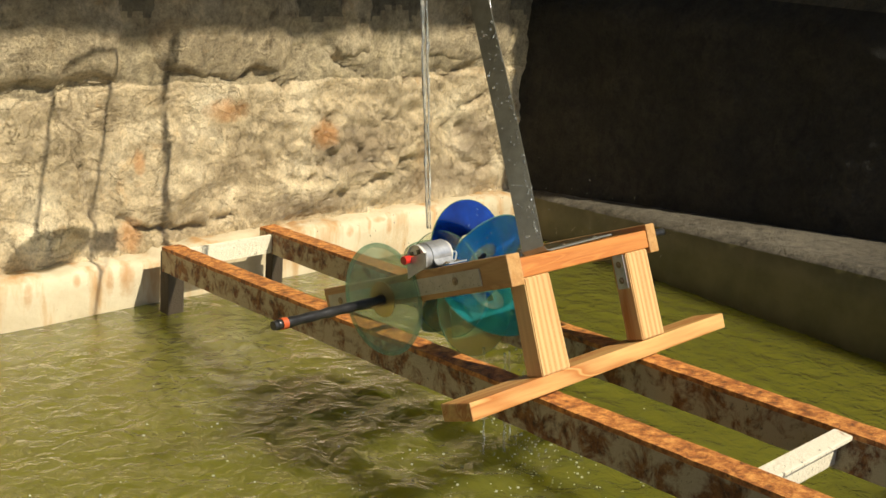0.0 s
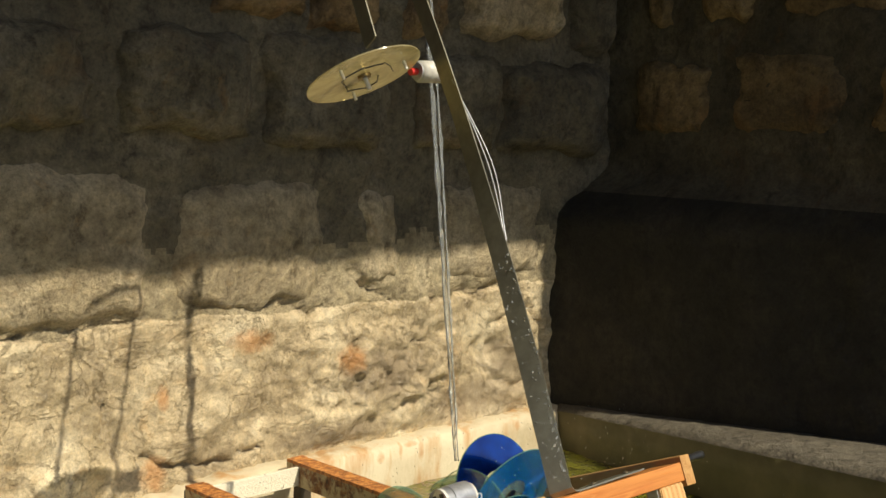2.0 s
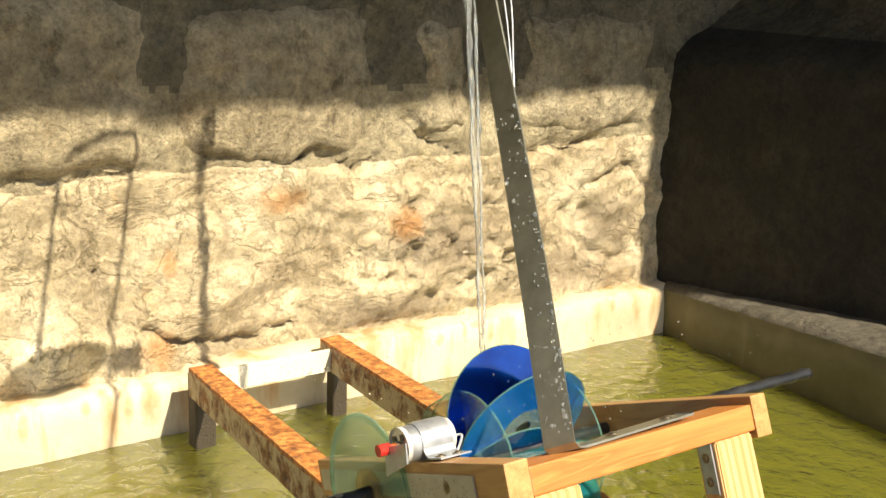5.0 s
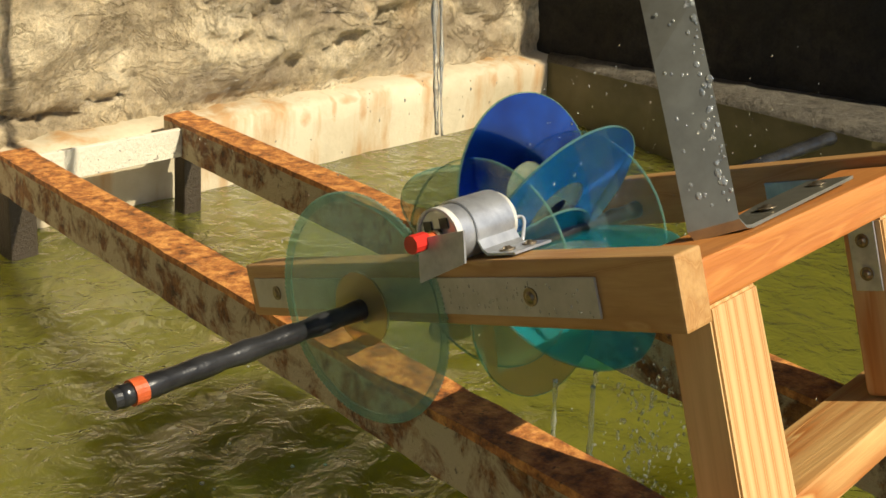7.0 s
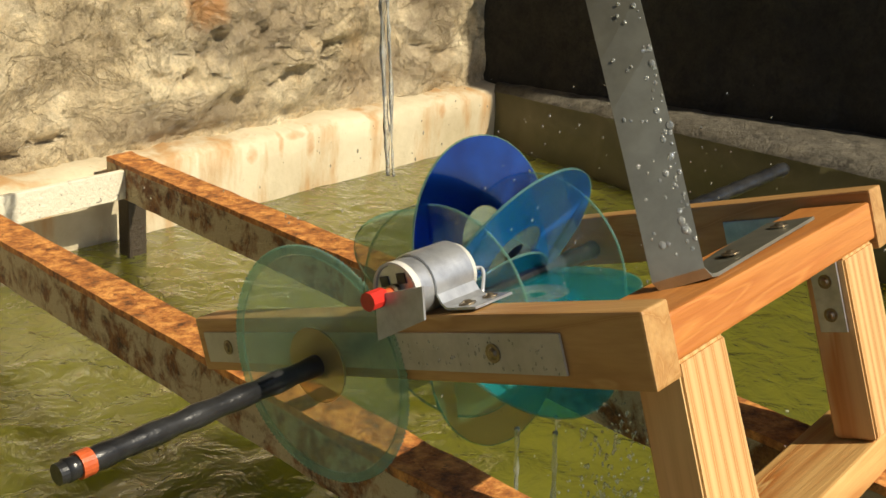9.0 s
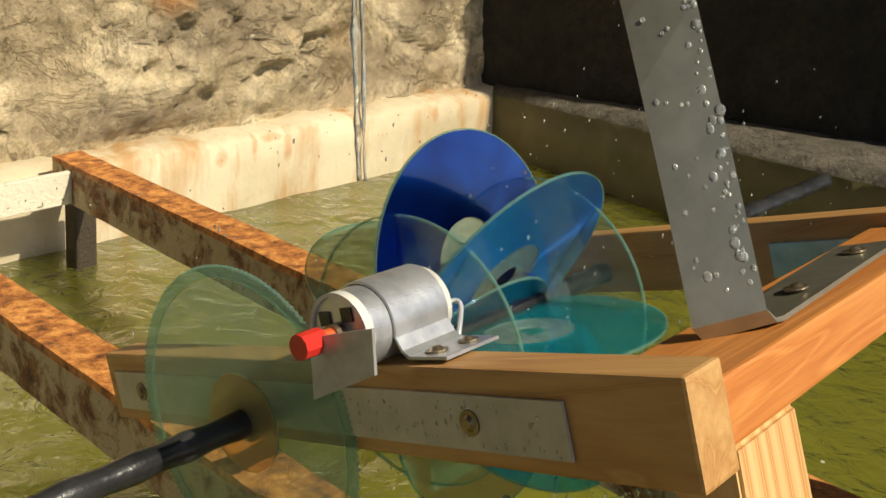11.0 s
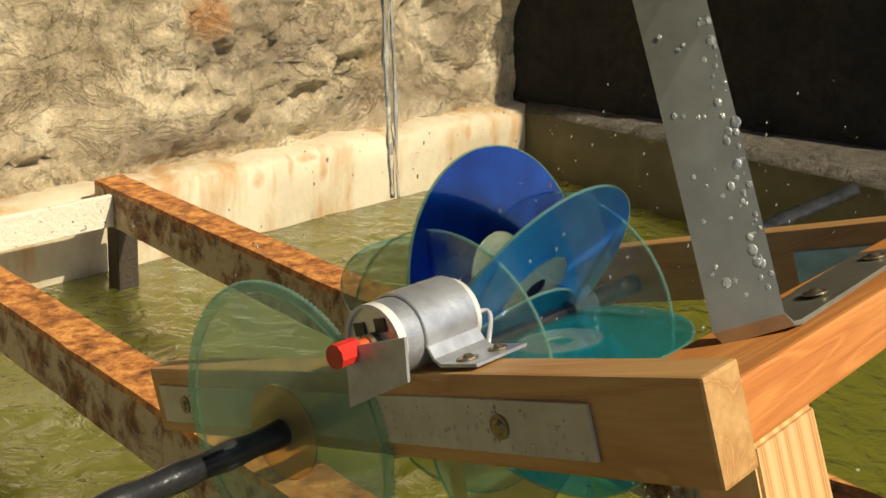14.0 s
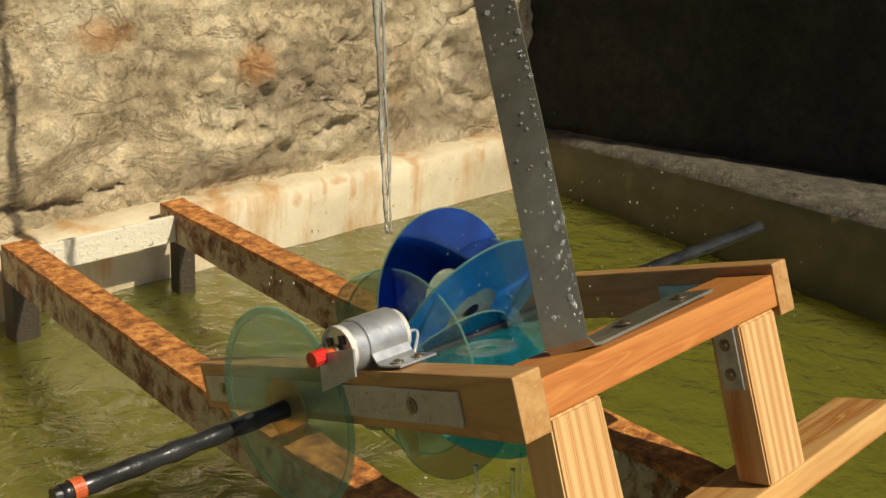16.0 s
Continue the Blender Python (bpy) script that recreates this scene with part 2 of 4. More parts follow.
PLATE = plain("cream_painted_plate", (0.50, 0.46, 0.36), 0.45, 0.0, 0.1, 70, (0.40, 0.36, 0.27))
STEEL_DARK = plain("tarnished_screw", (0.30, 0.24, 0.16), 0.4, 0.9, 0.1, 400)
BLACK = plain("black_rubber_tape", (0.012, 0.012, 0.013), 0.28, 0.0, 0.5, 60, (0.03, 0.03, 0.03))
RED = plain("red_plastic", (0.62, 0.03, 0.02), 0.35, 0.0)
ORANGE = plain("orange_red_tape", (0.60, 0.11, 0.03), 0.4, 0.0, 0.2, 300)
WHITE = plain("white_plastic", (0.62, 0.60, 0.54), 0.4)
WIRE = plain("pale_wire", (0.62, 0.63, 0.66), 0.35, 0.3)
PIPE = plain("weathered_dark_pipe", (0.050, 0.048, 0.040), 0.45, 0.4, 0.4, 90, (0.018, 0.018, 0.016))
VERDIGRIS = plain("verdigris", (0.16, 0.30, 0.24), 0.7, 0.0, 0.4, 120)
INK = plain("black_ink", (0.02, 0.02, 0.02), 0.5)
LABEL = plain("cream_disc_label", (0.62, 0.55, 0.36), 0.4, 0.0, 0.0, 40, (0.55, 0.48, 0.30))


def clear_material(name, tint, ior, rough, scale, strength, dist, gloss=1.0, haze=0.0, haze_col=(0.5, 0.6, 0.5), through_share=0.6, mottle=0.0, murk=0.0):
    """Clear sheet or water: light passes with a tint, the Fresnel share is mirrored."""
    m, n, l, b = material(name)
    n.remove(b)
    out = n["Material Output"]
    tr = n.new("ShaderNodeBsdfTransparent")
    tr.inputs[0].default_value = (*tint, 1)
    gl = n.new("ShaderNodeBsdfGlossy")
    gl.inputs["Roughness"].default_value = rough
    fr = n.new("ShaderNodeLayerWeight")
    fr.inputs["Blend"].default_value = 0.5
    power = n.new("ShaderNodeMath")
    power.operation = "POWER"
    power.inputs[1].default_value = 2.8 if murk else 5.0
    l.new(fr.outputs["Facing"], power.inputs[0])
    share = n.new("ShaderNodeMath")
    share.operation = "MULTIPLY_ADD"
    r0 = ((ior - 1) / (ior + 1)) ** 2
    share.inputs[1].default_value, share.inputs[2].default_value = 1 - r0, r0
    l.new(power.outputs[0], share.inputs[0])
    f = noise_tex(n, l, scale, 4, 0.55, distort=0.5)
    bp = n.new("ShaderNodeBump")
    bp.inputs["Strength"].default_value = strength
    bp.inputs["Distance"].default_value = dist
    l.new(f, bp.inputs["Height"])
    for s in (gl, fr):
        l.new(bp.outputs[0], s.inputs["Normal"])
    body = tr.outputs[0]
    if haze:
        if murk:
            df = n.new("ShaderNodeSubsurfaceScattering")
            df.falloff = "BURLEY"
            df.inputs["Scale"].default_value = murk
            df.inputs["Radius"].default_value = (1.0, 0.95, 0.35)
        else:
            df = n.new("ShaderNodeBsdfDiffuse")
        df.inputs[0].default_value = (*haze_col, 1)
        hm = n.new("ShaderNodeMixShader")
        ts = n.new("ShaderNodeBsdfTranslucent")
        ts.inputs[0].default_value = (*haze_col, 1)
        both = n.new("ShaderNodeMixShader")
        both.inputs[0].default_value = through_share
        l.new(df.outputs[0], both.inputs[1])
        l.new(ts.outputs[0], both.inputs[2])
        if mottle:
            hf = noise_tex(n, l, 26, 5, 0.6, distort=0.6)
            l.new(ramp(n, l, hf, [(0.35, (haze * (1 - mottle),) * 3), (0.7, (haze * (1 + mottle),) * 3)]), hm.inputs[0])
        else:
            hm.inputs[0].default_value = haze
        l.new(body, hm.inputs[1])
        l.new(both.outputs[0], hm.inputs[2])
        body = hm.outputs[0]
    mx = n.new("ShaderNodeMixShader")
    l.new(share.outputs[0], mx.inputs[0])
    l.new(body, mx.inputs[1])
    l.new(gl.outputs[0], mx.inputs[2])
    l.new(mx.outputs[0], out.inputs[0])
    return m


WATER = clear_material("green_water", (0.50, 0.52, 0.18), 1.6, 0.04, 34, 1.0, 0.007, haze=0.86, haze_col=(0.150, 0.146, 0.020), through_share=0.0, murk=0.18)
CLEAR = clear_material("clear_green_polycarbonate", (0.98, 0.995, 0.985), 1.5, 0.06, 30, 0.1, 0.003, haze=0.24, haze_col=(0.62, 0.78, 0.70), mottle=0.4)
CLEAR_DARK = clear_material("green_tinted_polycarbonate", (0.78, 0.92, 0.85), 1.5, 0.08, 30, 0.1, 0.003, haze=0.34, haze_col=(0.34, 0.56, 0.46))
CLEAR_SEA = clear_material("sea_green_polycarbonate", (0.86, 0.94, 0.88), 1.5, 0.08, 30, 0.1, 0.003, haze=0.24, haze_col=(0.44, 0.62, 0.53), mottle=0.35)
CLEAR_WET = clear_material("wet_clear_polycarbonate", (0.90, 0.93, 0.88), 1.6, 0.05, 70, 0.6, 0.003, haze=0.09, haze_col=(0.62, 0.70, 0.60), mottle=0.8)
CLEAR_TEAL = clear_material("teal_tinted_polycarbonate", (0.45, 0.86, 0.88), 1.5, 0.06, 30, 0.1, 0.003, haze=0.28, haze_col=(0.05, 0.50, 0.55), mottle=0.5)
CLEAR_WARM = clear_material("yellowed_polycarbonate", (0.85, 0.80, 0.55), 1.5, 0.1, 60, 0.2, 0.003, haze=0.34, haze_col=(0.66, 0.58, 0.36))
CLEAR_CREAM = clear_material("cream_translucent_plastic", (0.85, 0.80, 0.55), 1.5, 0.1, 60, 0.2, 0.003, haze=0.58, haze_col=(0.72, 0.64, 0.40), mottle=0.4)


def stream_material():
    m, n, l, b = material("falling_water")
    b.inputs["Base Color"].default_value = (0.9, 0.93, 0.92, 1)
    b.inputs["Roughness"].default_value = 0.04
    b.inputs["IOR"].default_value = 1.33
    b.inputs["Transmission Weight"].default_value = 0.86
    f = noise_tex(n, l, 60, 4, 0.6, stretch=(1, 1, 0.25))
    bump(n, l, b, f, 0.8, 0.006)
    return m


STREAM = stream_material()
FOAM = clear_material("thin_bubble_film", (0.95, 0.96, 0.9), 1.45, 0.05, 60, 0.1, 0.002, haze=0.6, haze_col=(0.85, 0.86, 0.74))


def disc_material(name, a, b2, rough, metal):
    """Recordable disc: dyed metal with fine circular grooves, so its glints run along the radius."""
    m, n, l, b = material(name)
    tg = n.new("ShaderNodeTangent")
    tg.direction_type, tg.axis = "RADIAL", "Z"
    l.new(tg.outputs[0], b.inputs["Tangent"])
    f = noise_tex(n, l, 20, 3, 0.5)
    l.new(ramp(n, l, f, [(0.35, a), (0.65, b2)]), b.inputs["Base Color"])
    b.inputs["Metallic"].default_value = metal
    b.inputs["Roughness"].default_value = rough
    b.inputs["Anisotropic"].default_value = 0.96
    b.inputs["Coat Weight"].default_value = 0.8
    film = noise_tex(n, l, 9, 2, 0.4)
    span = n.new("ShaderNodeMapRange")
    span.inputs[3].default_value, span.inputs[4].default_value = 260.0, 620.0
    l.new(film, span.inputs[0])
    l.new(span.outputs[0], b.inputs["Thin Film Thickness"])
    b.inputs["Thin Film IOR"].default_value = 1.6
    b.inputs["Coat Roughness"].default_value = 0.04
    return m


DISC_BLUE = disc_material("blue_recordable_disc", (0.004, 0.028, 0.24), (0.010, 0.10, 0.52), 0.15, 0.97)
# Brighter blue and less metal stand in for the sky this disc mirrors.
DISC_SKY = disc_material("sky_reflecting_recordable_disc", (0.012, 0.17, 0.78), (0.025, 0.30, 0.92), 0.26, 0.78)


# ---- helpers for parts ----
def mesh_of(bm, mat, smooth=False):
    me = bpy.data.meshes.new("mesh")
    bm.normal_update()
    bm.to_mesh(me)
    bm.free()
    if mat:
        me.materials.append(mat)
    if smooth:
        for p in me.polygons:
            p.use_smooth = True
    return me


def part(name, bm, mat, parent=None, label="", smooth=False):
    ob = new(name, mesh_of(bm, mat, smooth))
    if parent:
        ob.parent = parent
    return tagged(ob, label)


def thing(name, label, category, m=None, group="", kind=""):
    ob = new(name)
    ob.empty_display_size = 0.02
    if m is not None:
        ob.matrix_basis = m
    return tagged(ob, label, category, group, kind)


def block(lo, hi, bevel=0.0, bm=None, segments=2):
    """A bevelled box between two corners."""
    bm = bm or bmesh.new()
    made = bmesh.ops.create_cube(bm, size=1)
    c, s = [(a + b) / 2 for a, b in zip(lo, hi)], [b - a for a, b in zip(lo, hi)]
    for v in made["verts"]:
        v.co = Vector((v.co.x * s[0] + c[0], v.co.y * s[1] + c[1], v.co.z * s[2] + c[2]))
    if bevel:
        edges = list({e for v in made["verts"] for e in v.link_edges})
        bmesh.ops.bevel(bm, geom=edges, offset=bevel, segments=segments, affect="EDGES", profile=0.6)
    return bm


def rod(a, b, r, bm=None, n=20, r2=None):
    """A closed round bar from a to b."""
    bm = bm or bmesh.new()
    a, b = Vector(a), Vector(b)
    d = b - a
    m = Matrix.Translation((a + b) / 2) @ d.to_track_quat("Z", "Y").to_matrix().to_4x4()
    bmesh.ops.create_cone(bm, cap_ends=True, segments=n, radius1=r, radius2=r if r2 is None else r2, depth=d.length, matrix=m)
    return bm


def tube(points, r, n=8, taper=None):
    """A round tube through points; taper gives a radius for each point."""
    bm = bmesh.new()
    pts = [Vector(p) for p in points]
    rings = []
    for k, p in enumerate(pts):
        t = (pts[min(k + 1, len(pts) - 1)] - pts[max(k - 1, 0)]).normalized()
        u = t.cross(Vector((0.31, 0.2, 0.93))).normalized()
        w = t.cross(u)
        rr = taper[k] if taper else r
        rings.append([bm.verts.new(p + rr * (math.cos(a) * u + math.sin(a) * w)) for a in (2 * math.pi * i / n for i in range(n))])
    for a, b in zip(rings, rings[1:]):
        for i in range(n):
            bm.faces.new((a[i], a[(i + 1) % n], b[(i + 1) % n], b[i]))
    bm.faces.new(rings[0][::-1])
    bm.faces.new(rings[-1])
    bmesh.ops.recalc_face_normals(bm, faces=bm.faces[:])
    return bm


def annulus(r0, r1, z0, z1, n=72, teeth=0.0):
    """A flat ring with thickness round the z axis; teeth roughen its rim."""
    bm = bmesh.new()
    loops = []
    for r, z in ((r0, z0), (r1, z0), (r1, z1), (r0, z1)):
        ring = []
        for i in range(n):
            a = 2 * math.pi * i / n
            rr = r + (teeth if (r == r1 and i % 2) else 0.0)
            ring.append(bm.verts.new((rr * math.cos(a), rr * math.sin(a), z)))
        loops.append(ring)
    for k in range(4):
        a, b = loops[k], loops[(k + 1) % 4]
        for i in range(n):
            bm.faces.new((a[i], a[(i + 1) % n], b[(i + 1) % n], b[i]))
    bmesh.ops.recalc_face_normals(bm, faces=bm.faces[:])
    return bm


def ribbon(path, offset, thick=0.002):
    """A flat strip: path of points, the strip's width at each as a vector, its thickness along the local normal."""
    bm = bmesh.new()
    pts = [Vector(p) for p in path]
    rows = []
    for k, p in enumerate(pts):
        w = offset[k]
        t = (pts[min(k + 1, len(pts) - 1)] - pts[max(k - 1, 0)]).normalized()
        nn = t.cross(w).normalized() * (thick / 2)
        rows.append([bm.verts.new(q) for q in (p - nn, p + w - nn, p + w + nn, p + nn)])
    for a, b in zip(rows, rows[1:]):
        for i in range(4):
            bm.faces.new((a[i], a[(i + 1) % 4], b[(i + 1) % 4], b[i]))
    bm.faces.new(rows[0][::-1])
    bm.faces.new(rows[-1])
    bmesh.ops.recalc_face_normals(bm, faces=bm.faces[:])
    return bm


def fbm(x, y, z, octaves=4):
    v, a, f = 0.0, 1.0, 1.0
    for _ in range(octaves):
        v += a * noise.noise((x * f, y * f, z * f))
        a, f = a * 0.5, f * 2.03
    return v


def seg_distance(x, z, a, b):
    (ax, az), (bx, bz) = a, b
    dx, dz = bx - ax, bz - az
    k = max(0.0, min(1.0, ((x - ax) * dx + (z - az) * dz) / (dx * dx + dz * dz)))
    return math.hypot(x - ax - k * dx, z - az - k * dz)


# ---- the tank and its walls ----
def sheet(name, xs, zs, depth, mat, label, category, back):
    """A wall: a relief front with a plain back, as one closed slab. depth(x, z) gives the front point."""
    bm = bmesh.new()
    grid = [[bm.verts.new(depth(x, z)) for x in xs] for z in zs]
    for a, b in zip(grid, grid[1:]):
        for i in range(len(xs) - 1):
            bm.faces.new((a[i], a[i + 1], b[i + 1], b[i]))
    rear = [[bm.verts.new(back(x, z)) for x in (xs[0], xs[-1])] for z in (zs[0], zs[-1])]
    bm.faces.new((rear[0][1], rear[0][0], rear[1][0], rear[1][1]))
    bm.faces.new([*grid[0][::-1], rear[0][0], rear[0][1]])
    bm.faces.new([*grid[-1], rear[1][1], rear[1][0]])
    bm.faces.new([*[g[0] for g in grid], rear[1][0], rear[0][0]])
    bm.faces.new([*[g[-1] for g in grid][::-1], rear[0][1], rear[1][1]])
    ob = new(name, mesh_of(bm, mat, True))
    return tagged(ob, label, category, kind="structure")


def steps(a, b, d):
    n = max(2, round((b - a) / d))
    return [a + (b - a) * i / n for i in range(n + 1)]


CRACK_LINES = [
    [(-0.080, 0.343), (-0.026, 0.339), (0.054, 0.320), (0.077, 0.328)], [(0.132, 0.387), (0.161, 0.357), (0.234, 0.326)], [(0.314, 0.391), (0.323, 0.318), (0.507, 0.331)],
    [(-0.60, 0.325), (-0.437, 0.328), (-0.359, 0.333), (-0.267, 0.332)], [(-0.253, 0.126), (-0.210, 0.107), (-0.128, 0.096), (-0.041, 0.108)], [(-0.313, 0.215), (-0.294, 0.134)],
]
CRACKS = [(a, b) for line in CRACK_LINES for a, b in zip(line, line[1:])]


def relief(x, z):
    """Weathered relief shared by the wall and its stones."""
    ridge = 1 - abs(fbm(x * 9, 2.2, z * 9, 4))
    return 0.010 * fbm(x * 5, 1.7, z * 5) + 0.005 * fbm(x * 22, 5.1, z * 22) - 0.006 * (ridge - 0.7) + 0.003 * fbm(x * 60, 8.1, z * 60, 2)


def back_depth(x, z):
    y = relief(x, z)
    if z < 0.345:
        y += 0.006 * fbm(x * 6, 6.6, z * 15, 4) + 0.002 * abs(fbm(x * 30, 6.6, z * 34, 3))
        rough = max(0.0, 1 - ((x - 0.205) / 0.20) ** 2) ** 0.5 * max(0.0, 1 - ((z - 0.19) / 0.10) ** 2) ** 0.5
        y -= 0.020 * rough
        y += rough * (0.016 * fbm(x * 8, 3.3, z * 21, 5) + 0.020 * abs(fbm(x * 17, 1.3, z * 30, 6)) - 0.015 * abs(fbm(x * 48, 2.3, z * 66, 4)))
        d = math.hypot((x - 0.53) / 0.085, (z - 0.205) / 0.075) + 0.34 * fbm(x * 9, 1, z * 9, 3)
        if d < 1.4 and x > 0.43:
            y += 0.013 * math.exp(-((d - 0.98) / 0.10) ** 2) - 0.010 * max(0.0, 1 - d * d)
            y += 0.030 * math.exp(-((math.hypot(x - 0.494, (z - 0.208) * 0.7)) / 0.018) ** 2)
    for a, b in CRACKS:
        d = seg_distance(x, z + 0.010 * fbm(x * 22, 0, 7), a, b)
        y += 0.016 * math.exp(-((d / 0.005) ** 2))
    return (x, y + 0.010, z)


def seam(x):
    return 0.326 + 0.014 * fbm(x * 6, 3.1, 0, 3)


def upper_depth(x, z):
    px, y, pz = back_depth(x, z)
    return (px, y + 0.5 * max(0.0, seam(x) - z), pz)


def lower_depth(x, z):
    px, y, pz = back_depth(x, z)
    return (px, y - 0.002 + 0.9 * max(0.0, z - seam(x)), pz)


wall_back = sheet("wall_back", steps(-1.2, 0.86, 0.0085), steps(0.29, 1.74, 0.0095), upper_depth, MORTAR,
                  "rough lime-mortared rubble wall behind the water tank", "wall", lambda x, z: (x, 0.30, z))
wall_base = sheet("wall_base", steps(-1.2, 0.86, 0.0062), steps(-0.28, 0.06, 0.03)[:-1] + steps(0.06, 0.365, 0.0062), lower_depth, STONE_WET,
                  "wet calcified rough stonework at the foot of the wall", "wall", lambda x, z: (x, 0.30, z))


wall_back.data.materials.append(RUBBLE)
# Darker mortar above a ragged line near z 0.435.
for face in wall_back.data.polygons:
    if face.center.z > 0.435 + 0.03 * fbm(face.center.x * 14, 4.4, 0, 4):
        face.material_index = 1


def right_depth(y, z):
    # The lower part juts out so its dark colour covers the shaded corner.
    low = 0.650 + 0.135 * (-y)
    k = max(0.0, min(1.0, (z - 0.45) / 0.11))
    x = low + (0.80 + 0.014 * y - low) * k * k * (3 - 2 * k)
    return (x + 0.008 * fbm(9.1, y * 7, z * 7) + 0.006 * fbm(2.1, y * 26, z * 26), y, z)


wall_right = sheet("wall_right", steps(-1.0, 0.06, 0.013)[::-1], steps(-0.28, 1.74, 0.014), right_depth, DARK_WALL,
                   "stone side wall with its deep shade put into the colour", "wall", lambda y, z: (1.15, y, z))


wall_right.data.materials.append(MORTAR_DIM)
# Paler mortar from here up paints the wall's lighter shade.
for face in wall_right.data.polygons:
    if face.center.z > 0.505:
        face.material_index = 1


def stone_block(wall, lo, hi, thick, mat, seed, rough=0.4, right=False):
    """One stone: a cushion with worn, uneven edges, set into a wall."""
    bm = bmesh.new()
    (x0, z0), (x1, z1) = lo, hi
    nx, nz = max(8, round((x1 - x0) / 0.010)), max(8, round((z1 - z0) / 0.010))
    rows = []
    for j in range(nz + 1):
        row = []
        for i in range(nx + 1):
            u, v = 2 * i / nx - 1, 2 * j / nz - 1
            edge = max(0.0, 1 - abs(u) ** 7) * max(0.0, 1 - abs(v) ** 7)
            x = (x0 + x1) / 2 + u * (x1 - x0) / 2 + 0.020 * fbm(seed, v * 1.7, u * 0.6, 4) * abs(u)
            z = (z0 + z1) / 2 + v * (z1 - z0) / 2 + 0.018 * fbm(u * 1.7, seed, v * 0.6, 4) * abs(v)
            d = 0.9 * thick * edge ** 0.5 - 0.020 * (1 - edge) - (0.6 if not right else 0) * relief(x, z) + rough * edge * (0.006 * abs(fbm(x * 38, seed, z * 9, 4)) + 0.014 * fbm(x * 8, seed, z * 8) + 0.014 * abs(fbm(x * 24, seed, z * 24, 5)))
            row.append(bm.verts.new((x, -d + 0.004, z)))
        rows.append(row)
    for a, b in zip(rows, rows[1:]):
        for i in range(nx):
            bm.faces.new((a[i], a[i + 1], b[i + 1], b[i]))
    ob = part("stone", bm, mat, wall, "", True)
    if right:
        ob.matrix_basis = Matrix.Translation((0.80, 0, 0)) @ Matrix.Rotation(radians(-90), 4, "Z")
    return ob


B, G, P, W, O = STONE_BROWN, STONE_GREY, STONE_PALE, STONE_FOOT, STONE_ORANGE
STONES = [
    (-0.396, 0.820, -0.194, 0.978, 0.026, O), (-0.620, 0.813, -0.457, 0.976, 0.024, B), (-0.144, 0.785, 0.023, 0.938, 0.020, B), (0.034, 0.777, 0.171, 0.940, 0.022, B),
    (0.245, 0.772, 0.333, 0.989, 0.022, B), (0.384, 0.788, 0.632, 0.987, 0.028, P), (0.677, 0.774, 0.775, 0.988, 0.022, G), (0.285, 1.008, 0.523, 1.183, 0.026, P),
    (0.121, 1.045, 0.237, 1.173, 0.022, P), (0.540, 1.020, 0.697, 1.174, 0.022, G), (-0.118, 1.030, 0.047, 1.155, 0.020, B), (-0.246, 0.997, -0.128, 1.123, 0.020, O), (-0.43, 0.997, -0.259, 1.128, 0.020, G),
    (-0.580, 0.610, -0.334, 0.758, 0.022, G), (-0.301, 0.602, -0.065, 0.770, 0.022, G), (-0.050, 0.592, 0.205, 0.765, 0.020, G), (0.262, 0.584, 0.468, 0.756, 0.024, G), (0.482, 0.578, 0.785, 0.755, 0.024, G),
    (-0.516, 0.335, -0.242, 0.562, 0.022, W), (-0.203, 0.335, 0.084, 0.533, 0.022, W), (0.150, 0.350, 0.240, 0.520, 0.018, W), (0.335, 0.345, 0.612, 0.528, 0.020, W),
    (-0.80, 0.335, -0.555, 0.560, 0.018, W), (-0.84, 0.60, -0.615, 0.76, 0.02, G), (-0.84, 0.81, -0.65, 0.97, 0.02, B),
    (-0.80, 1.0, -0.46, 1.15, 0.02, G), (-0.45, 1.17, -0.2, 1.33, 0.02, G), (-0.15, 1.18, 0.1, 1.32, 0.02, B), (0.15, 1.21, 0.42, 1.36, 0.02, P), (0.46, 1.21, 0.75, 1.38, 0.02, G),
]
for k, (x0, z0, x1, z1, th, mt) in enumerate(STONES):
    stone_block(wall_back, (x0, z0), (x1, z1), (0.34 if mt is W else 1.6) * th, mt, 3.7 * k + 1.3, 0.45 if mt is W else 0.95)
RIGHT_STONES = [
    (0.07, 1.07, 0.25, 1.19, P), (0.205, 0.83, 0.335, 0.99, B), (0.085, 0.82, 0.155, 1.00, B), (0.05, 0.62, 0.25, 0.77, G), (0.37, 0.83, 0.60, 1.0, B), (0.29, 1.03, 0.5, 1.17, G),
    (0.28, 0.62, 0.52, 0.79, G), (0.64, 0.84, 0.9, 1.0, B), (0.56, 0.62, 0.85, 0.79, G), (0.54, 1.04, 0.8, 1.2, G),
]
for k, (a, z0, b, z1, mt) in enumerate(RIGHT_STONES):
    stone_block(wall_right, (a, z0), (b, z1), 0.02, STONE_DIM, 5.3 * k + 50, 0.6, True)


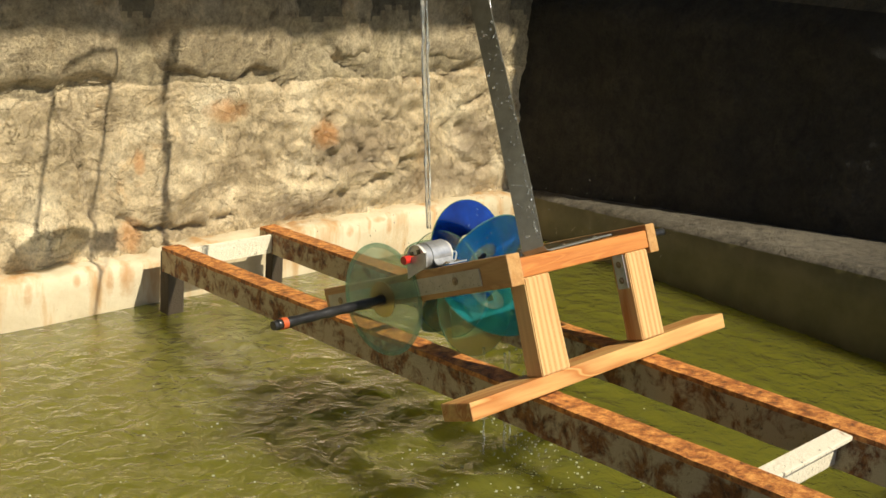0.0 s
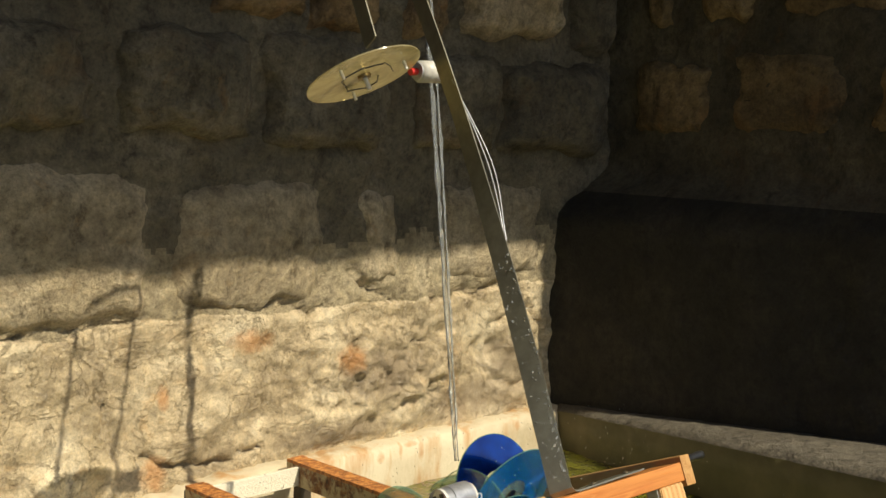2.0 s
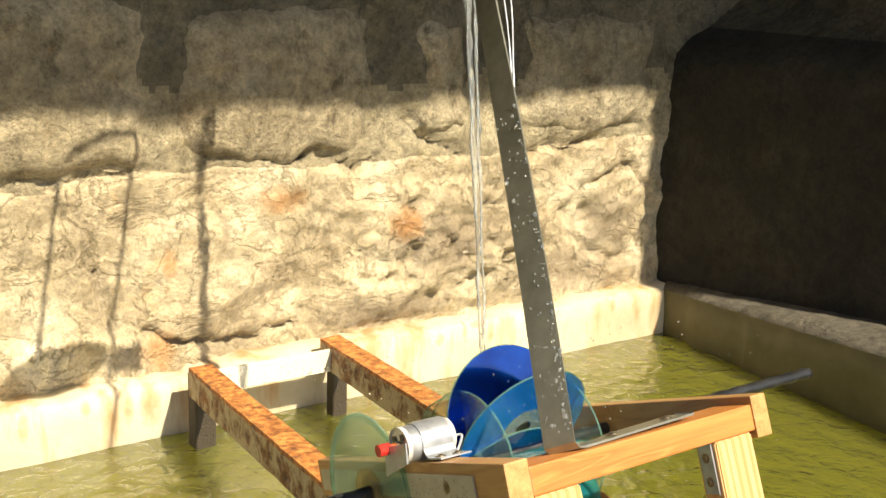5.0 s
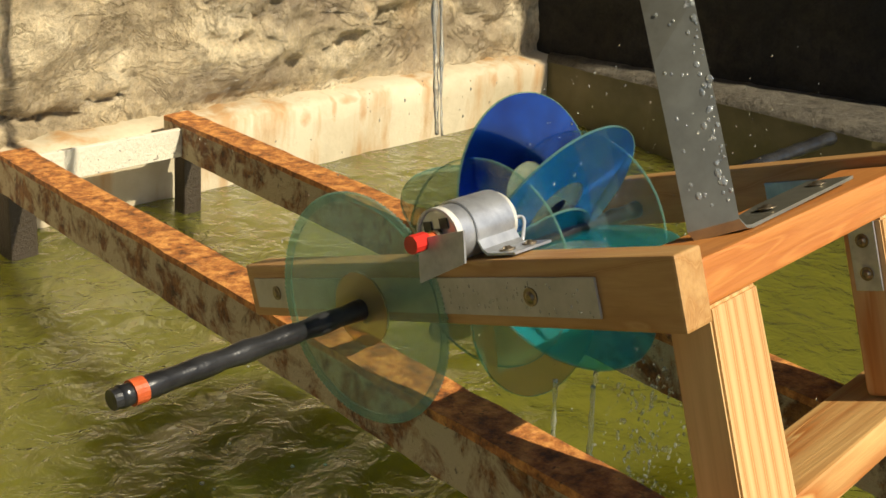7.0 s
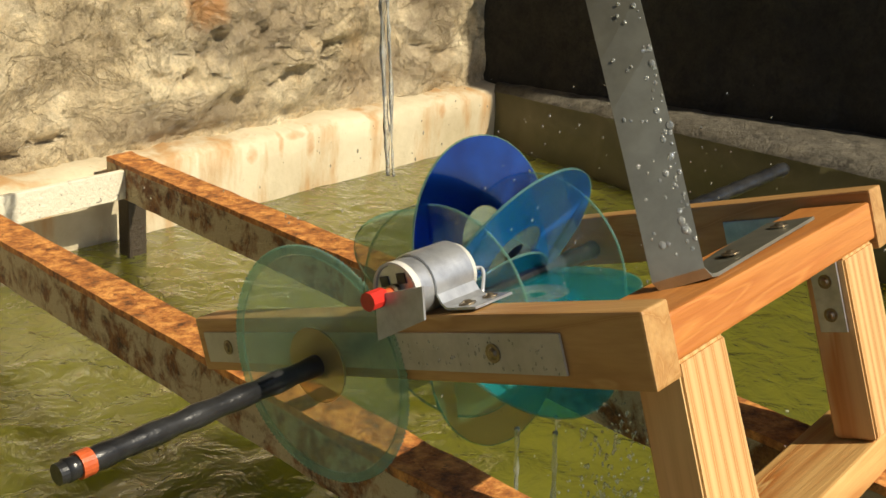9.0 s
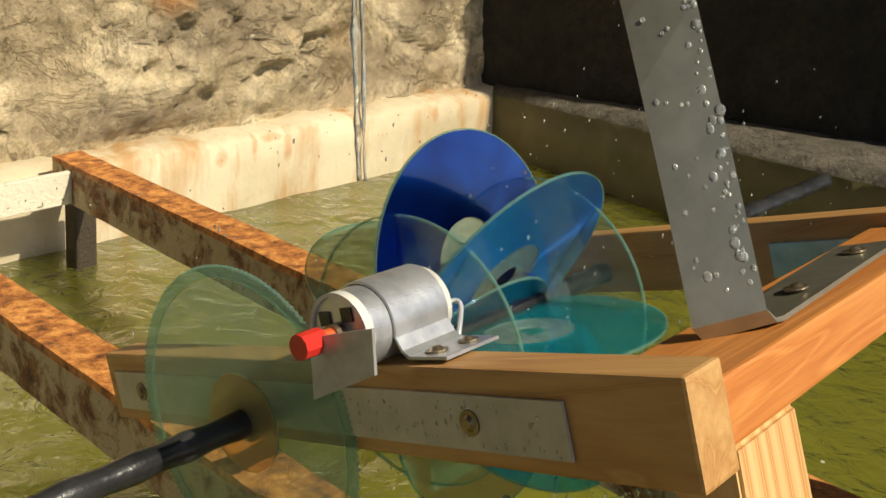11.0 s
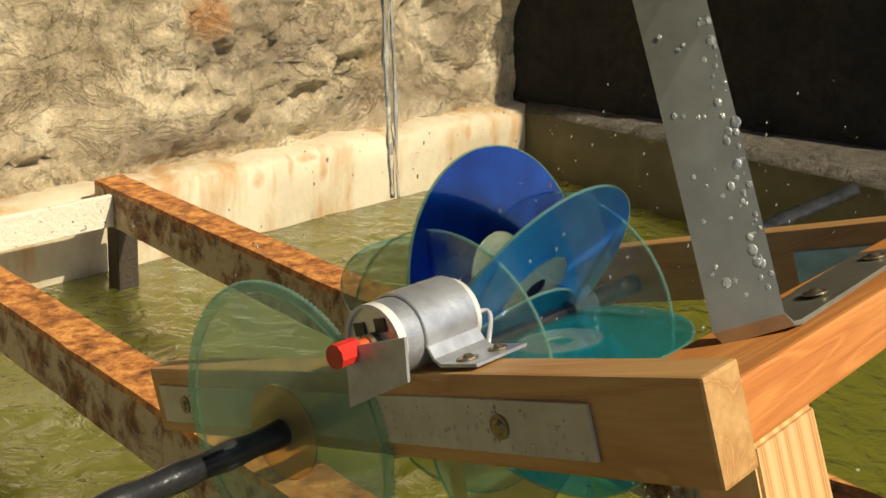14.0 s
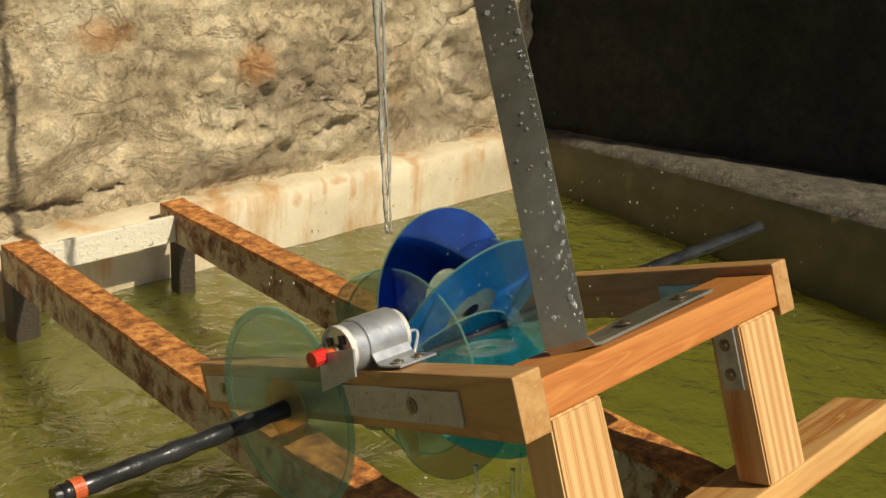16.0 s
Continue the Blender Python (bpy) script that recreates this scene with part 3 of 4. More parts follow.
def band_mesh():
    """The rendered strip along the foot of the back wall, with a ragged upper edge."""
    bm = bmesh.new()
    rows = []
    for x in steps(-1.2, 0.70, 0.008):
        top = 0.079 + 0.005 * fbm(x * 14, 2, 0) + 0.004 * fbm(x * 70, 4, 0)
        if x < -0.2:
            top = 0.072 + 0.006 * fbm(x * 20, 3, 0)
        yy = -0.030 + 0.003 * fbm(x * 9, 8, 0)
        rows.append([bm.verts.new(p) for p in ((x, 0.05, top + 0.003), (x, yy + 0.010, top + 0.001), (x, yy, top - 0.006), (x, yy - 0.001, top - 0.03), (x, yy - 0.002, -0.27), (x, 0.05, -0.27))])
    for a, b in zip(rows, rows[1:]):
        for i in range(6):
            bm.faces.new((a[i], b[i], b[(i + 1) % 6], a[(i + 1) % 6]))
    bm.faces.new(rows[0])
    bm.faces.new(rows[-1][::-1])
    bmesh.ops.recalc_face_normals(bm, faces=bm.faces[:])
    return bm


tagged(new("trim", mesh_of(band_mesh(), BAND, True)), "cream tank render stained with rust along the waterline", "tank edge", kind="structure")


def ledge_mesh():
    bm = bmesh.new()
    rows = []
    for y in steps(-1.5, -0.02, 0.012):
        z = 0.083 - 0.066 * y
        xi = 0.638 + 0.115 * y + 0.003 * fbm(1, y * 22, 0) + 0.002 * fbm(1, y * 60, 0)
        rows.append([bm.verts.new(p) for p in ((0.85, y, z + 0.004), (xi + 0.014, y, z + 0.002 * fbm(3, y * 30, 0)), (xi, y, z - 0.010), (xi + 0.004, y, z - 0.05), (xi + 0.006, y, -0.27), (0.85, y, -0.27))])
    for a, b in zip(rows, rows[1:]):
        for i in range(6):
            bm.faces.new((a[i], a[(i + 1) % 6], b[(i + 1) % 6], b[i]))
    bm.faces.new(rows[0])
    bm.faces.new(rows[-1])
    bmesh.ops.recalc_face_normals(bm, faces=bm.faces[:])
    return bm


ledge = new("ledge", mesh_of(ledge_mesh(), CONCRETE, True))
ledge.data.materials.append(TANK_SIDE)
for face in ledge.data.polygons:
    if abs(face.normal.z) < 0.4:
        face.material_index = 1
tagged(ledge, "worn grey concrete ledge along the shaded tank side", "ledge", kind="structure")

tagged(new("rim_front", mesh_of(block((-2.2, -1.50, -0.30), (0.9, -1.205, 0.157), 0.008), CONCRETE)), "grey concrete front rim of the tank", "tank rim", kind="structure")
tagged(new("wall_left", mesh_of(block((-2.3, -1.50, -0.30), (-2.1, 0.3, 1.74), 0.01), DARK_WALL)), "unseen end wall of the trough in the shade-darkened stone", "wall", kind="structure")
tagged(new("wall_end", mesh_of(block((-2.1, 0.012, -0.28), (-1.2, 0.3, 1.74)), MORTAR)), "lime-mortared wall continuing beyond the tank", "wall", kind="structure")
# Slab added out of view; its front edge draws the wall's shade line.
tagged(new("ceiling", mesh_of(block((-2.3, -1.186, 1.722), (1.35, 0.4, 1.90)), CONCRETE)), "unseen slab added overhead to shade the upper wall", "ceiling", kind="structure")


def floor_material():
    m, n, l, b = material("algae_tank_floor")
    big = noise_tex(n, l, 4.5, 6, 0.62, distort=0.5)
    fine = noise_tex(n, l, 30, 6, 0.65)
    col = ramp(n, l, big, [(0.3, (0.20, 0.18, 0.022)), (0.5, (0.32, 0.295, 0.05)), (0.7, (0.43, 0.41, 0.10))])
    col = mix(n, l, 0.35, col, ramp(n, l, fine, [(0.35, (0.6, 0.6, 0.5)), (0.6, (1.1, 1.1, 1.0))]), "MULTIPLY")
    l.new(col, b.inputs["Base Color"])
    b.inputs["Roughness"].default_value = 0.9
    return m


tagged(new("floor", mesh_of(block((-2.1, -1.21, -0.30), (0.9, 0.05, -0.22)), floor_material())), "green algae-covered tank floor under water", "floor", kind="structure")


def ground_material():
    m, n, l, b = material("gravel_ground")
    big = noise_tex(n, l, 1.2, 5)
    l.new(ramp(n, l, big, [(0.3, (0.16, 0.14, 0.10)), (0.7, (0.27, 0.24, 0.18))]), b.inputs["Base Color"])
    b.inputs["Roughness"].default_value = 0.95
    bump(n, l, b, noise_tex(n, l, 60, 5), 0.6, 0.02)
    return m


gb = bmesh.new()
bmesh.ops.create_grid(gb, x_segments=2, y_segments=2, size=400, matrix=Matrix.Translation((0, 0, -0.36)))
tagged(new("ground", mesh_of(gb, ground_material())), "pale trodden ground round the stone tank", "ground", kind="structure")


def water_mesh():
    bm = bmesh.new()
    xs, ys = steps(-2.1, 0.68, 0.012), steps(-1.208, -0.022, 0.012)
    rows = []
    for y in ys:
        row = []
        for x in xs:
            d = math.hypot(x + 0.17, y + 0.70)
            chop = 0.0010 + 0.0040 * math.exp(-(d / 0.30) ** 2)
            z = chop * (fbm(x * 16, y * 16, 1.0, 3) + 0.5 * math.sin(d * 95 + 2 * fbm(x * 5, y * 5, 4)))
            row.append(bm.verts.new((x, y, z)))
        rows.append(row)
    for a, b in zip(rows, rows[1:]):
        for i in range(len(xs) - 1):
            bm.faces.new((a[i], a[i + 1], b[i + 1], b[i]))
    return bm


tagged(new("water", mesh_of(water_mesh(), WATER, True)), "rippled murky green water in the stone tank", "water", kind="structure")


# ---- rusty bar frame over the tank ----
def bar_z(y):
    return 0.0965 - 0.0885 * y


def angle_bar(x0, slope, y0, y1, top, side):
    """An angle iron along y: a top flange and a hanging flange on its left edge. x0, slope: the right edge of the top."""
    bt, bs = bmesh.new(), bmesh.new()
    w, h, t = 0.030, 0.038, 0.005
    for bm, prof in ((bt, ((-w, 0), (0, 0), (0, -t), (-w, -t))), (bs, ((-w, -t - 0.0002), (-w + t, -t - 0.0002), (-w + t, -h), (-w, -h)))):
        rows = []
        for y in steps(y0, y1, 0.02):
            j = 0.0012 * fbm(y * 26, x0 * 9, 2)
            rows.append([bm.verts.new((x0 + slope * y + px + j, y, bar_z(y) + pz + 0.0009 * fbm(y * 40, 3 + px * 70, pz * 50))) for px, pz in prof])
        for a, b in zip(rows, rows[1:]):
            for i in range(4):
                bm.faces.new((a[i], a[(i + 1) % 4], b[(i + 1) % 4], b[i]))
        bm.faces.new(rows[0])
        bm.faces.new(rows[-1])
        bmesh.ops.recalc_face_normals(bm, faces=bm.faces[:])
    return bt, bs


bar_frame = thing("bar_frame", "rusty cream-painted angle-iron frame lying across the tank", "metal frame")
for x0, slope, y1 in ((-0.189, 0.131, -0.071), (0.010, 0.163, -0.042)):
    bt, bs = angle_bar(x0, slope, -1.25, y1, RUST_TOP, RUST_SIDE)
    bar = part("long_bar", bt, RUST_TOP, bar_frame, "orange-rusted angle iron")
    part("flange", bs, RUST_SIDE, bar, "cream paint broken by rust that is darkened for the side's shade")


def cross_bar(y, h, up):
    bm = bmesh.new()
    xa, xb = -0.189 + 0.131 * y + 0.0005, 0.016 + 0.163 * y - 0.0365
    block((xa, y - 0.003, bar_z(y) - h), (xb, y + 0.003, bar_z(y) - 0.006), 0.001, bm)
    if up:
        block((xa, y - 0.016, bar_z(y) - 0.0055), (xb, y + 0.003, bar_z(y) - 0.001), 0.001, bm)
    return bm


part("cross_bar", cross_bar(-0.082, 0.036, False), RUST_PALE, bar_frame, "pale painted cross bar with rust spots")
part("cross_bar", cross_bar(-1.136, 0.034, True), RUST_PALE, bar_frame, "pale painted cross bar with rust spots")
part("foot", block((-0.228, -0.090, -0.26), (-0.200, -0.066, 0.096), 0.003), RUST_DARK, bar_frame, "dark corroded upright at the wall")
part("foot", block((-0.026, -0.078, -0.26), (-0.004, -0.058, 0.062), 0.003), RUST_DARK, bar_frame, "dark corroded upright at the wall")

# ---- the wooden stand ----
STAND = pose(-0.351, -0.857, 0.3085, -22.2, 0, 0)
SKEW = Matrix(((1, 0.126, 0, 0), (0.044, 1, 0, 0), (0, 0, 1, 0), (0, 0, 0, 1)))
stand = thing("wooden_stand", "pine and orange-varnished timber stand straddling the rusty bars", "wooden stand", STAND)


def turned(bm, m):
    bmesh.ops.transform(bm, matrix=m, verts=bm.verts[:])
    return bm


def skewed(name, bm, mat, parent, label="", smooth=False):
    """A part of the slightly racked stand."""
    return part(name, turned(bm, SKEW), mat, parent, label, smooth)


def prism(top, bottom, h1, h0, bevel=0.0012):
    """A post between two rectangles (x0, x1, s0, s1) at heights h1 and h0."""
    bm = bmesh.new()
    rings = []
    for (x0, x1, s0, s1), h in ((bottom, h0), (top, h1)):
        rings.append([bm.verts.new((x, s, h)) for x, s in ((x0, s0), (x1, s0), (x1, s1), (x0, s1))])
    a, b = rings
    for i in range(4):
        bm.faces.new((a[i], a[(i + 1) % 4], b[(i + 1) % 4], b[i]))
    bm.faces.new(a[::-1])
    bm.faces.new(b)
    bmesh.ops.bevel(bm, geom=bm.edges[:], offset=bevel, segments=2, affect="EDGES")
    return bm


def screw(x, s, h, nx, r=0.0042):
    """A domed cross-head screw on the face whose outward normal is nx along x, or up when nx is 0."""
    bm = bmesh.new()
    way = Vector((nx, 0, 0)) if nx else Vector((0, 0, 1))
    p = Vector((x, s, h))
    rod(p, p + 0.0007 * way, r, bm, 18)
    rod(p + 0.0007 * way, p + 0.0018 * way, r * 0.66, bm, 18, r * 0.35)
    return bm


beam = skewed("side_beam", block((0, 0, -0.031), (0.0195, 0.336, 0), 0.0014), PINE_S, stand, "planed brown pine beam")
skewed("metal_plate", block((-0.0016, 0.043, -0.0255), (-0.0001, 0.327, -0.0080), 0.0004), PLATE, beam, "cream-painted flat metal strip")
for s in (0.083, 0.302):
    skewed("screw", screw(-0.0016, s, -0.0165, -1), STEEL_DARK, beam, "tarnished screw in a washer")
back_beam = skewed("side_beam", block((0.234, 0, -0.031), (0.2505, 0.336, 0), 0.0014), PINE_S, stand, "planed brown pine beam")
skewed("metal_plate", block((0.2324, 0.050, -0.026), (0.2339, 0.092, -0.010), 0.0004), GALV, back_beam, "galvanised plate with a screw hole")
skewed("screw", screw(0.2324, 0.060, -0.018, -1), STEEL_DARK, back_beam)
skewed("crossbar", block((0.0198, 0.001, -0.0250), (0.2337, 0.042, -0.0060), 0.0014), PINE_ORANGE, stand, "orange-varnished wooden crossbar")
leg = skewed("leg", prism((0.0200, 0.059, 0.001, 0.024), (0.0175, 0.0615, 0.0, 0.024), -0.0253, -0.1200), PINE_H, stand, "pale straight-grained pine leg")
leg2 = skewed("leg", prism((0.189, 0.2285, 0.001, 0.024), (0.188, 0.2290, 0.0, 0.024), -0.0253, -0.1180), PINE_H, stand, "pale straight-grained pine leg")
skewed("corner_bracket", block((0.1870, 0.005, -0.062), (0.1886, 0.020, -0.0256), 0.0004), GALV, leg2, "small galvanised angle bracket")
skewed("screw", screw(0.1870, 0.0125, -0.053, -1, 0.0036), STEEL_DARK, leg2)
skewed("screw", screw(0.1870, 0.0125, -0.036, -1, 0.0036), STEEL_DARK, leg2)


def plank_mesh():
    bm = block((-0.2200, 0.0, -0.0085), (0.2200, 0.044, 0.0085), 0.0016)
    m = Matrix.Translation((0.134, 0.002, -0.1280)) @ Matrix.Rotation(radians(-0.4), 4, "Y")
    return turned(bm, m)


skewed("foot_plank", plank_mesh(), PINE_X, stand, "flat pine foot plank with swirling grain")

# ---- the water wheel of discs ----
AY, AZ = -0.6745, 0.2128
wheel = thing("water_wheel", "paddle wheel of recordable discs on a black taped axle", "water wheel", pose(-0.003, AY, AZ, 0, -0.5, 0))


def axle_mesh():
    pts, rad = [], []
    for x in steps(-0.472, 0.182, 0.004):
        pts.append((x, 0, 0))
        rad.append(0.0053 + 0.0004 * math.sin(x * 260) + 0.0003 * noise.noise((x * 90, 1, 1)))
    return tube(pts, 0.005, 16, rad)


axle = part("axle", axle_mesh(), BLACK, wheel, "black taped round axle", True)
part("tape_ring", rod((-0.4665, 0, 0), (-0.4600, 0, 0), 0.0060), ORANGE, axle, "orange-red tape ring")
part("end_cap", rod((-0.476, 0, 0), (-0.4722, 0, 0), 0.0047), BLACK, axle, "dark axle end")
ALONG_X = Matrix.Rotation(radians(90), 4, "Y")


def on_axle(x):
    return Matrix.Translation((x, 0, 0)) @ ALONG_X


drive = part("drive_disc", turned(annulus(0.0195, 0.0560, -0.0006, 0.0006, 120), on_axle(-0.331)), CLEAR_SEA, wheel, "clear greenish disc with a toothed rim")
part("toothed_rim", turned(annulus(0.0562, 0.0600, -0.0008, 0.0008, 300, 0.0013), on_axle(-0.331)), CLEAR_DARK, drive, "darker green toothed rim")
part("hub_ring", turned(annulus(0.0056, 0.0193, -0.0007, 0.0007, 64), on_axle(-0.331)), CLEAR_WARM, drive, "yellowed clear hub")
part("collar", rod((-0.3298, 0, 0), (-0.3245, 0, 0), 0.0080), BLACK, wheel, "black rubber collar")
for x in (-0.236, -0.146):
    cheek = part("cheek_disc", turned(annulus(0.0195, 0.060, -0.0006, 0.0006, 96), on_axle(x)), CLEAR_WET, wheel, "wet clear disc across the axle")
    part("hub_ring", turned(annulus(0.0056, 0.0193, -0.0007, 0.0007, 48), on_axle(x)), CLEAR, cheek)
    part("rim", turned(annulus(0.0601, 0.0609, -0.0007, 0.0007, 96), on_axle(x)), CLEAR_DARK, cheek, "green disc edge")


def paddle(phase, mat, label, r=0.030, printed=False):
    """A disc set edge-on to the axle like a paddle; phase in degrees round the axle, from the wall side up."""
    a = radians(phase)
    rad = Vector((0, math.cos(a), math.sin(a)))
    nrm = Vector((1, 0, 0)).cross(rad)
    m = Matrix.Translation(Vector((-0.193, 0, 0)) + r * rad) @ Matrix((Vector((1, 0, 0)), rad, nrm)).transposed().to_4x4()
    ob = part("disc", annulus(0.0205, 0.060, -0.0006, 0.0006, 96), mat, wheel, label)
    ob.matrix_basis = m
    part("hub_ring", annulus(0.0075, 0.0203, -0.0006, 0.0006, 48), CLEAR, ob, "clear plastic hub")
    part("rim", annulus(0.0601, 0.0607, -0.0007, 0.0007, 96), CLEAR_DARK, ob, "clear disc edge")
    if printed:
        part("disc_label", annulus(0.022, 0.0585, 0.0008, 0.0011, 96), LABEL, ob, "cream printed label side")
        for text, size, y in (("CD-R", 0.0095, 0.040), ("700MB", 0.0055, 0.033)):
            cu = bpy.data.curves.new("text", "FONT")
            cu.body, cu.size, cu.extrude, cu.align_x = text, size, 0.0001, "CENTER"
            cu.materials.append(INK)
            t = new("lettering", cu)
            t.parent = ob
            t.matrix_basis = Matrix.Translation((0, y, 0.0013))
    return ob


paddle(14, CLEAR_SEA, "clear greenish disc")
paddle(74, DISC_BLUE, "deep blue mirrored disc")
paddle(114, DISC_SKY, "blue mirrored disc with its sky reflection put into the colour")
paddle(165, CLEAR_TEAL, "teal translucent disc")
paddle(210, CLEAR_TEAL, "teal translucent disc")
paddle(255, CLEAR_WARM, "yellowed translucent disc")
paddle(300, DISC_BLUE, "deep blue mirrored disc with a printed back", printed=True)

# ---- the generator on the beam ----
motor = thing("motor", "small silver motor clamped on the beam with a red pulley", "motor", STAND)
MX, MS, MH = 0.0070, 0.127, 0.0138
can = part("can", rod((MX + 0.0, MS, MH), (MX + 0.034, MS, MH), 0.0132, None, 64), GALV, motor, "silver motor can")
part("end_ring", turned(annulus(0.0120, 0.0133, 0, 0.0035, 48), Matrix.Translation((MX - 0.0034, MS, MH)) @ ALONG_X), WHITE, motor, "pale end ring")
part("end_plate", rod((MX - 0.0022, MS, MH), (MX - 0.0002, MS, MH), 0.0119, None, 40), GALV, motor, "slotted end plate")
for a in (40, 130, 220, 310):
    c = (math.cos(radians(a)) * 0.0074, math.sin(radians(a)) * 0.0074)
    part("vent_slot", block((MX - 0.0029, MS + c[0] - 0.0026, MH + c[1] - 0.0024), (MX - 0.0023, MS + c[0] + 0.0026, MH + c[1] + 0.0024), 0.0002), BLACK, motor, "black vent slot")
part("end_cap", rod((MX + 0.0342, MS, MH), (MX + 0.0375, MS, MH), 0.0128, None, 40), WHITE, motor, "white plastic end cap")
part("boss", rod((MX - 0.0065, MS, MH), (MX - 0.0023, MS, MH), 0.0036), STEEL_DARK, motor, "brass boss")
part("shaft", rod((MX - 0.0150, MS, MH), (MX - 0.0066, MS, MH), 0.0028, None, 16), ORANGE, motor, "orange sleeve on the shaft")
part("pulley", rod((MX - 0.0205, MS, MH), (MX - 0.0115, MS, MH), 0.0043, None, 10), RED, motor, "red plastic pulley")


def clamp_mesh():
    """A sheet strap over the can, with a flange screwed to the beam."""
    bm = bmesh.new()
    x0, x1, r0, r1 = MX + 0.008, MX + 0.0335, 0.0135, 0.0145
    path = []
    for k in range(49):
        a = radians(200 - 205 * k / 48)
        path.append((math.cos(a), math.sin(a)))
    inner = [(MS + r0 * c, MH + r0 * s) for c, s in path][::-1]
    outer = [(MS + r1 * c, MH + r1 * s) for c, s in path][::-1]
    inner += [(MS - 0.0146, 0.0040), (MS - 0.0175, 0.0016), (MS - 0.034, 0.0012)]
    outer += [(MS - 0.0156, 0.0046), (MS - 0.0180, 0.0027), (MS - 0.034, 0.0023)]
    rows = [[bm.verts.new((x, *p)) for x, p in ((x0, a), (x1, a), (x1, b), (x0, b))] for a, b in zip(inner, outer)]
    for a, b in zip(rows, rows[1:]):
        for i in range(4):
            bm.faces.new((a[i], a[(i + 1) % 4], b[(i + 1) % 4], b[i]))
    bm.faces.new(rows[0])
    bm.faces.new(rows[-1])
    bmesh.ops.recalc_face_normals(bm, faces=bm.faces[:])
    return bm


clamp = part("clamp", clamp_mesh(), GALV, motor, "bent galvanised clamp")
part("screw", screw(MX + 0.014, MS - 0.0245, 0.0026, 0, 0.0038), STEEL_DARK, clamp)
part("screw", screw(MX + 0.026, MS - 0.0275, 0.0025, 0, 0.0034), STEEL_DARK, clamp)


def tab_mesh():
    """A hanging flap of sheet metal with a slanting, curled lower edge."""
    bm = bmesh.new()
    x = -0.0060
    outline = [(0.1000, 0.0172), (0.1030, 0.0028), (0.1200, -0.0016), (0.1330, -0.0050), (0.1290, 0.0152)]
    a = [bm.verts.new((x - 0.0006 - 0.09 * max(0.0, -h), s, h)) for s, h in outline]
    b = [bm.verts.new((x + 0.0006 - 0.09 * max(0.0, -h), s, h)) for s, h in outline]
    bm.faces.new(a)
    bm.faces.new(b[::-1])
    for i in range(5):
        bm.faces.new((a[i], a[(i + 1) % 5], b[(i + 1) % 5], b[i]))
    bmesh.ops.recalc_face_normals(bm, faces=bm.faces[:])
    return bm


def plate_drops():
    """Water drops clinging to the painted strip and the clamp's flange."""
    bm = bmesh.new()
    rnd = random.Random(31)
    for _ in range(110):
        p = (-0.0018, rnd.uniform(0.046, 0.24), rnd.uniform(-0.0245, -0.009))
        r = rnd.uniform(0.0003, 0.0009)
        bmesh.ops.create_icosphere(bm, subdivisions=1, radius=r, matrix=Matrix.Translation(p) @ Matrix.Diagonal((0.45, 1, 1.2, 1)))
    return bm


tagged(skewed("drop", plate_drops(), STREAM, beam, "clear water drops", True), kind="stuff")
part("metal_tab", tab_mesh(), SHEET_GREY, motor, "grey bent sheet-metal tab")
part("terminal_wire", tube([(MX + 0.036 + 0.007 * math.sin(k * 0.3), MS - 0.006 - 0.011 * k / 12, MH - 0.002 + 0.005 * math.sin(k * 0.26) - 0.010 * k / 12) for k in range(13)], 0.0009, 8), WIRE, motor, "pale looped wire", True)

# ---- the upright strap with its turning disc ----
BEND, TOP_R, TOP_L = Vector((-0.2836, -0.848, 0.2995)), Vector((-0.1794, -0.4496, 0.887)), Vector((-0.2722, -0.4665, 0.875))
BOW = Vector((-0.230, -0.683, 0.590))
RISE = (TOP_R - BEND).normalized()
WIDE = Vector((-0.53, 0.745, -0.413)).normalized()
TOP_WIDE = Vector((0.08, 0.815, -0.570)).normalized()
FOOT_WIDE = Vector((-0.28, 0.89, -0.36)).normalized()
strap = thing("metal_strap", "long bent aluminium strap beaded with water, screwed to the crossbar", "metal strap")


def up_strap(f):
    """A point on the rising limb, from its foot (0) to its top (1)."""
    return (1 - f) ** 2 * BEND + 2 * f * (1 - f) * BOW + f * f * TOP_R


def strap_path():
    flat = Vector((1, 0.05, 0))
    p = [BEND + 0.115 * flat, BEND + 0.060 * flat, BEND + 0.010 * flat, BEND + 0.004 * flat + Vector((0, 0, 0.0012))]
    p += [up_strap(0.008)] + [up_strap(0.02 + 0.965 * k / 30) for k in range(31)]
    over = TOP_L - TOP_R
    p += [TOP_R + 0.06 * over, TOP_R + 0.14 * over + 0.002 * RISE, TOP_R + 0.5 * over + 0.003 * RISE, TOP_R + 0.86 * over + 0.002 * RISE, TOP_R + 0.94 * over, TOP_L - 0.010 * RISE]
    p += [TOP_L - (0.010 + 0.172 * k / 8) * RISE for k in range(1, 9)]
    return p


STRIP = strap_path()
TWIST = [max(0.0, min(1.0, (p.z - 0.36) / 0.30)) for p in STRIP]
part("strip", ribbon(STRIP, [0.0222 * (FOOT_WIDE if k < 2 else WIDE.lerp(TOP_WIDE, TWIST[k]).normalized()) for k in range(len(STRIP))], 0.0016), ALU, strap, "dull aluminium strip")
for k in (0.045, 0.098):
    p = BEND + k * Vector((1, 0.05, 0)) + 0.010 * FOOT_WIDE
    part("screw", turned(screw(0, 0, 0.0012, 0, 0.0042), Matrix.Translation(p) @ Matrix.Rotation(radians(-22), 4, "X")), STEEL_DARK, strap)


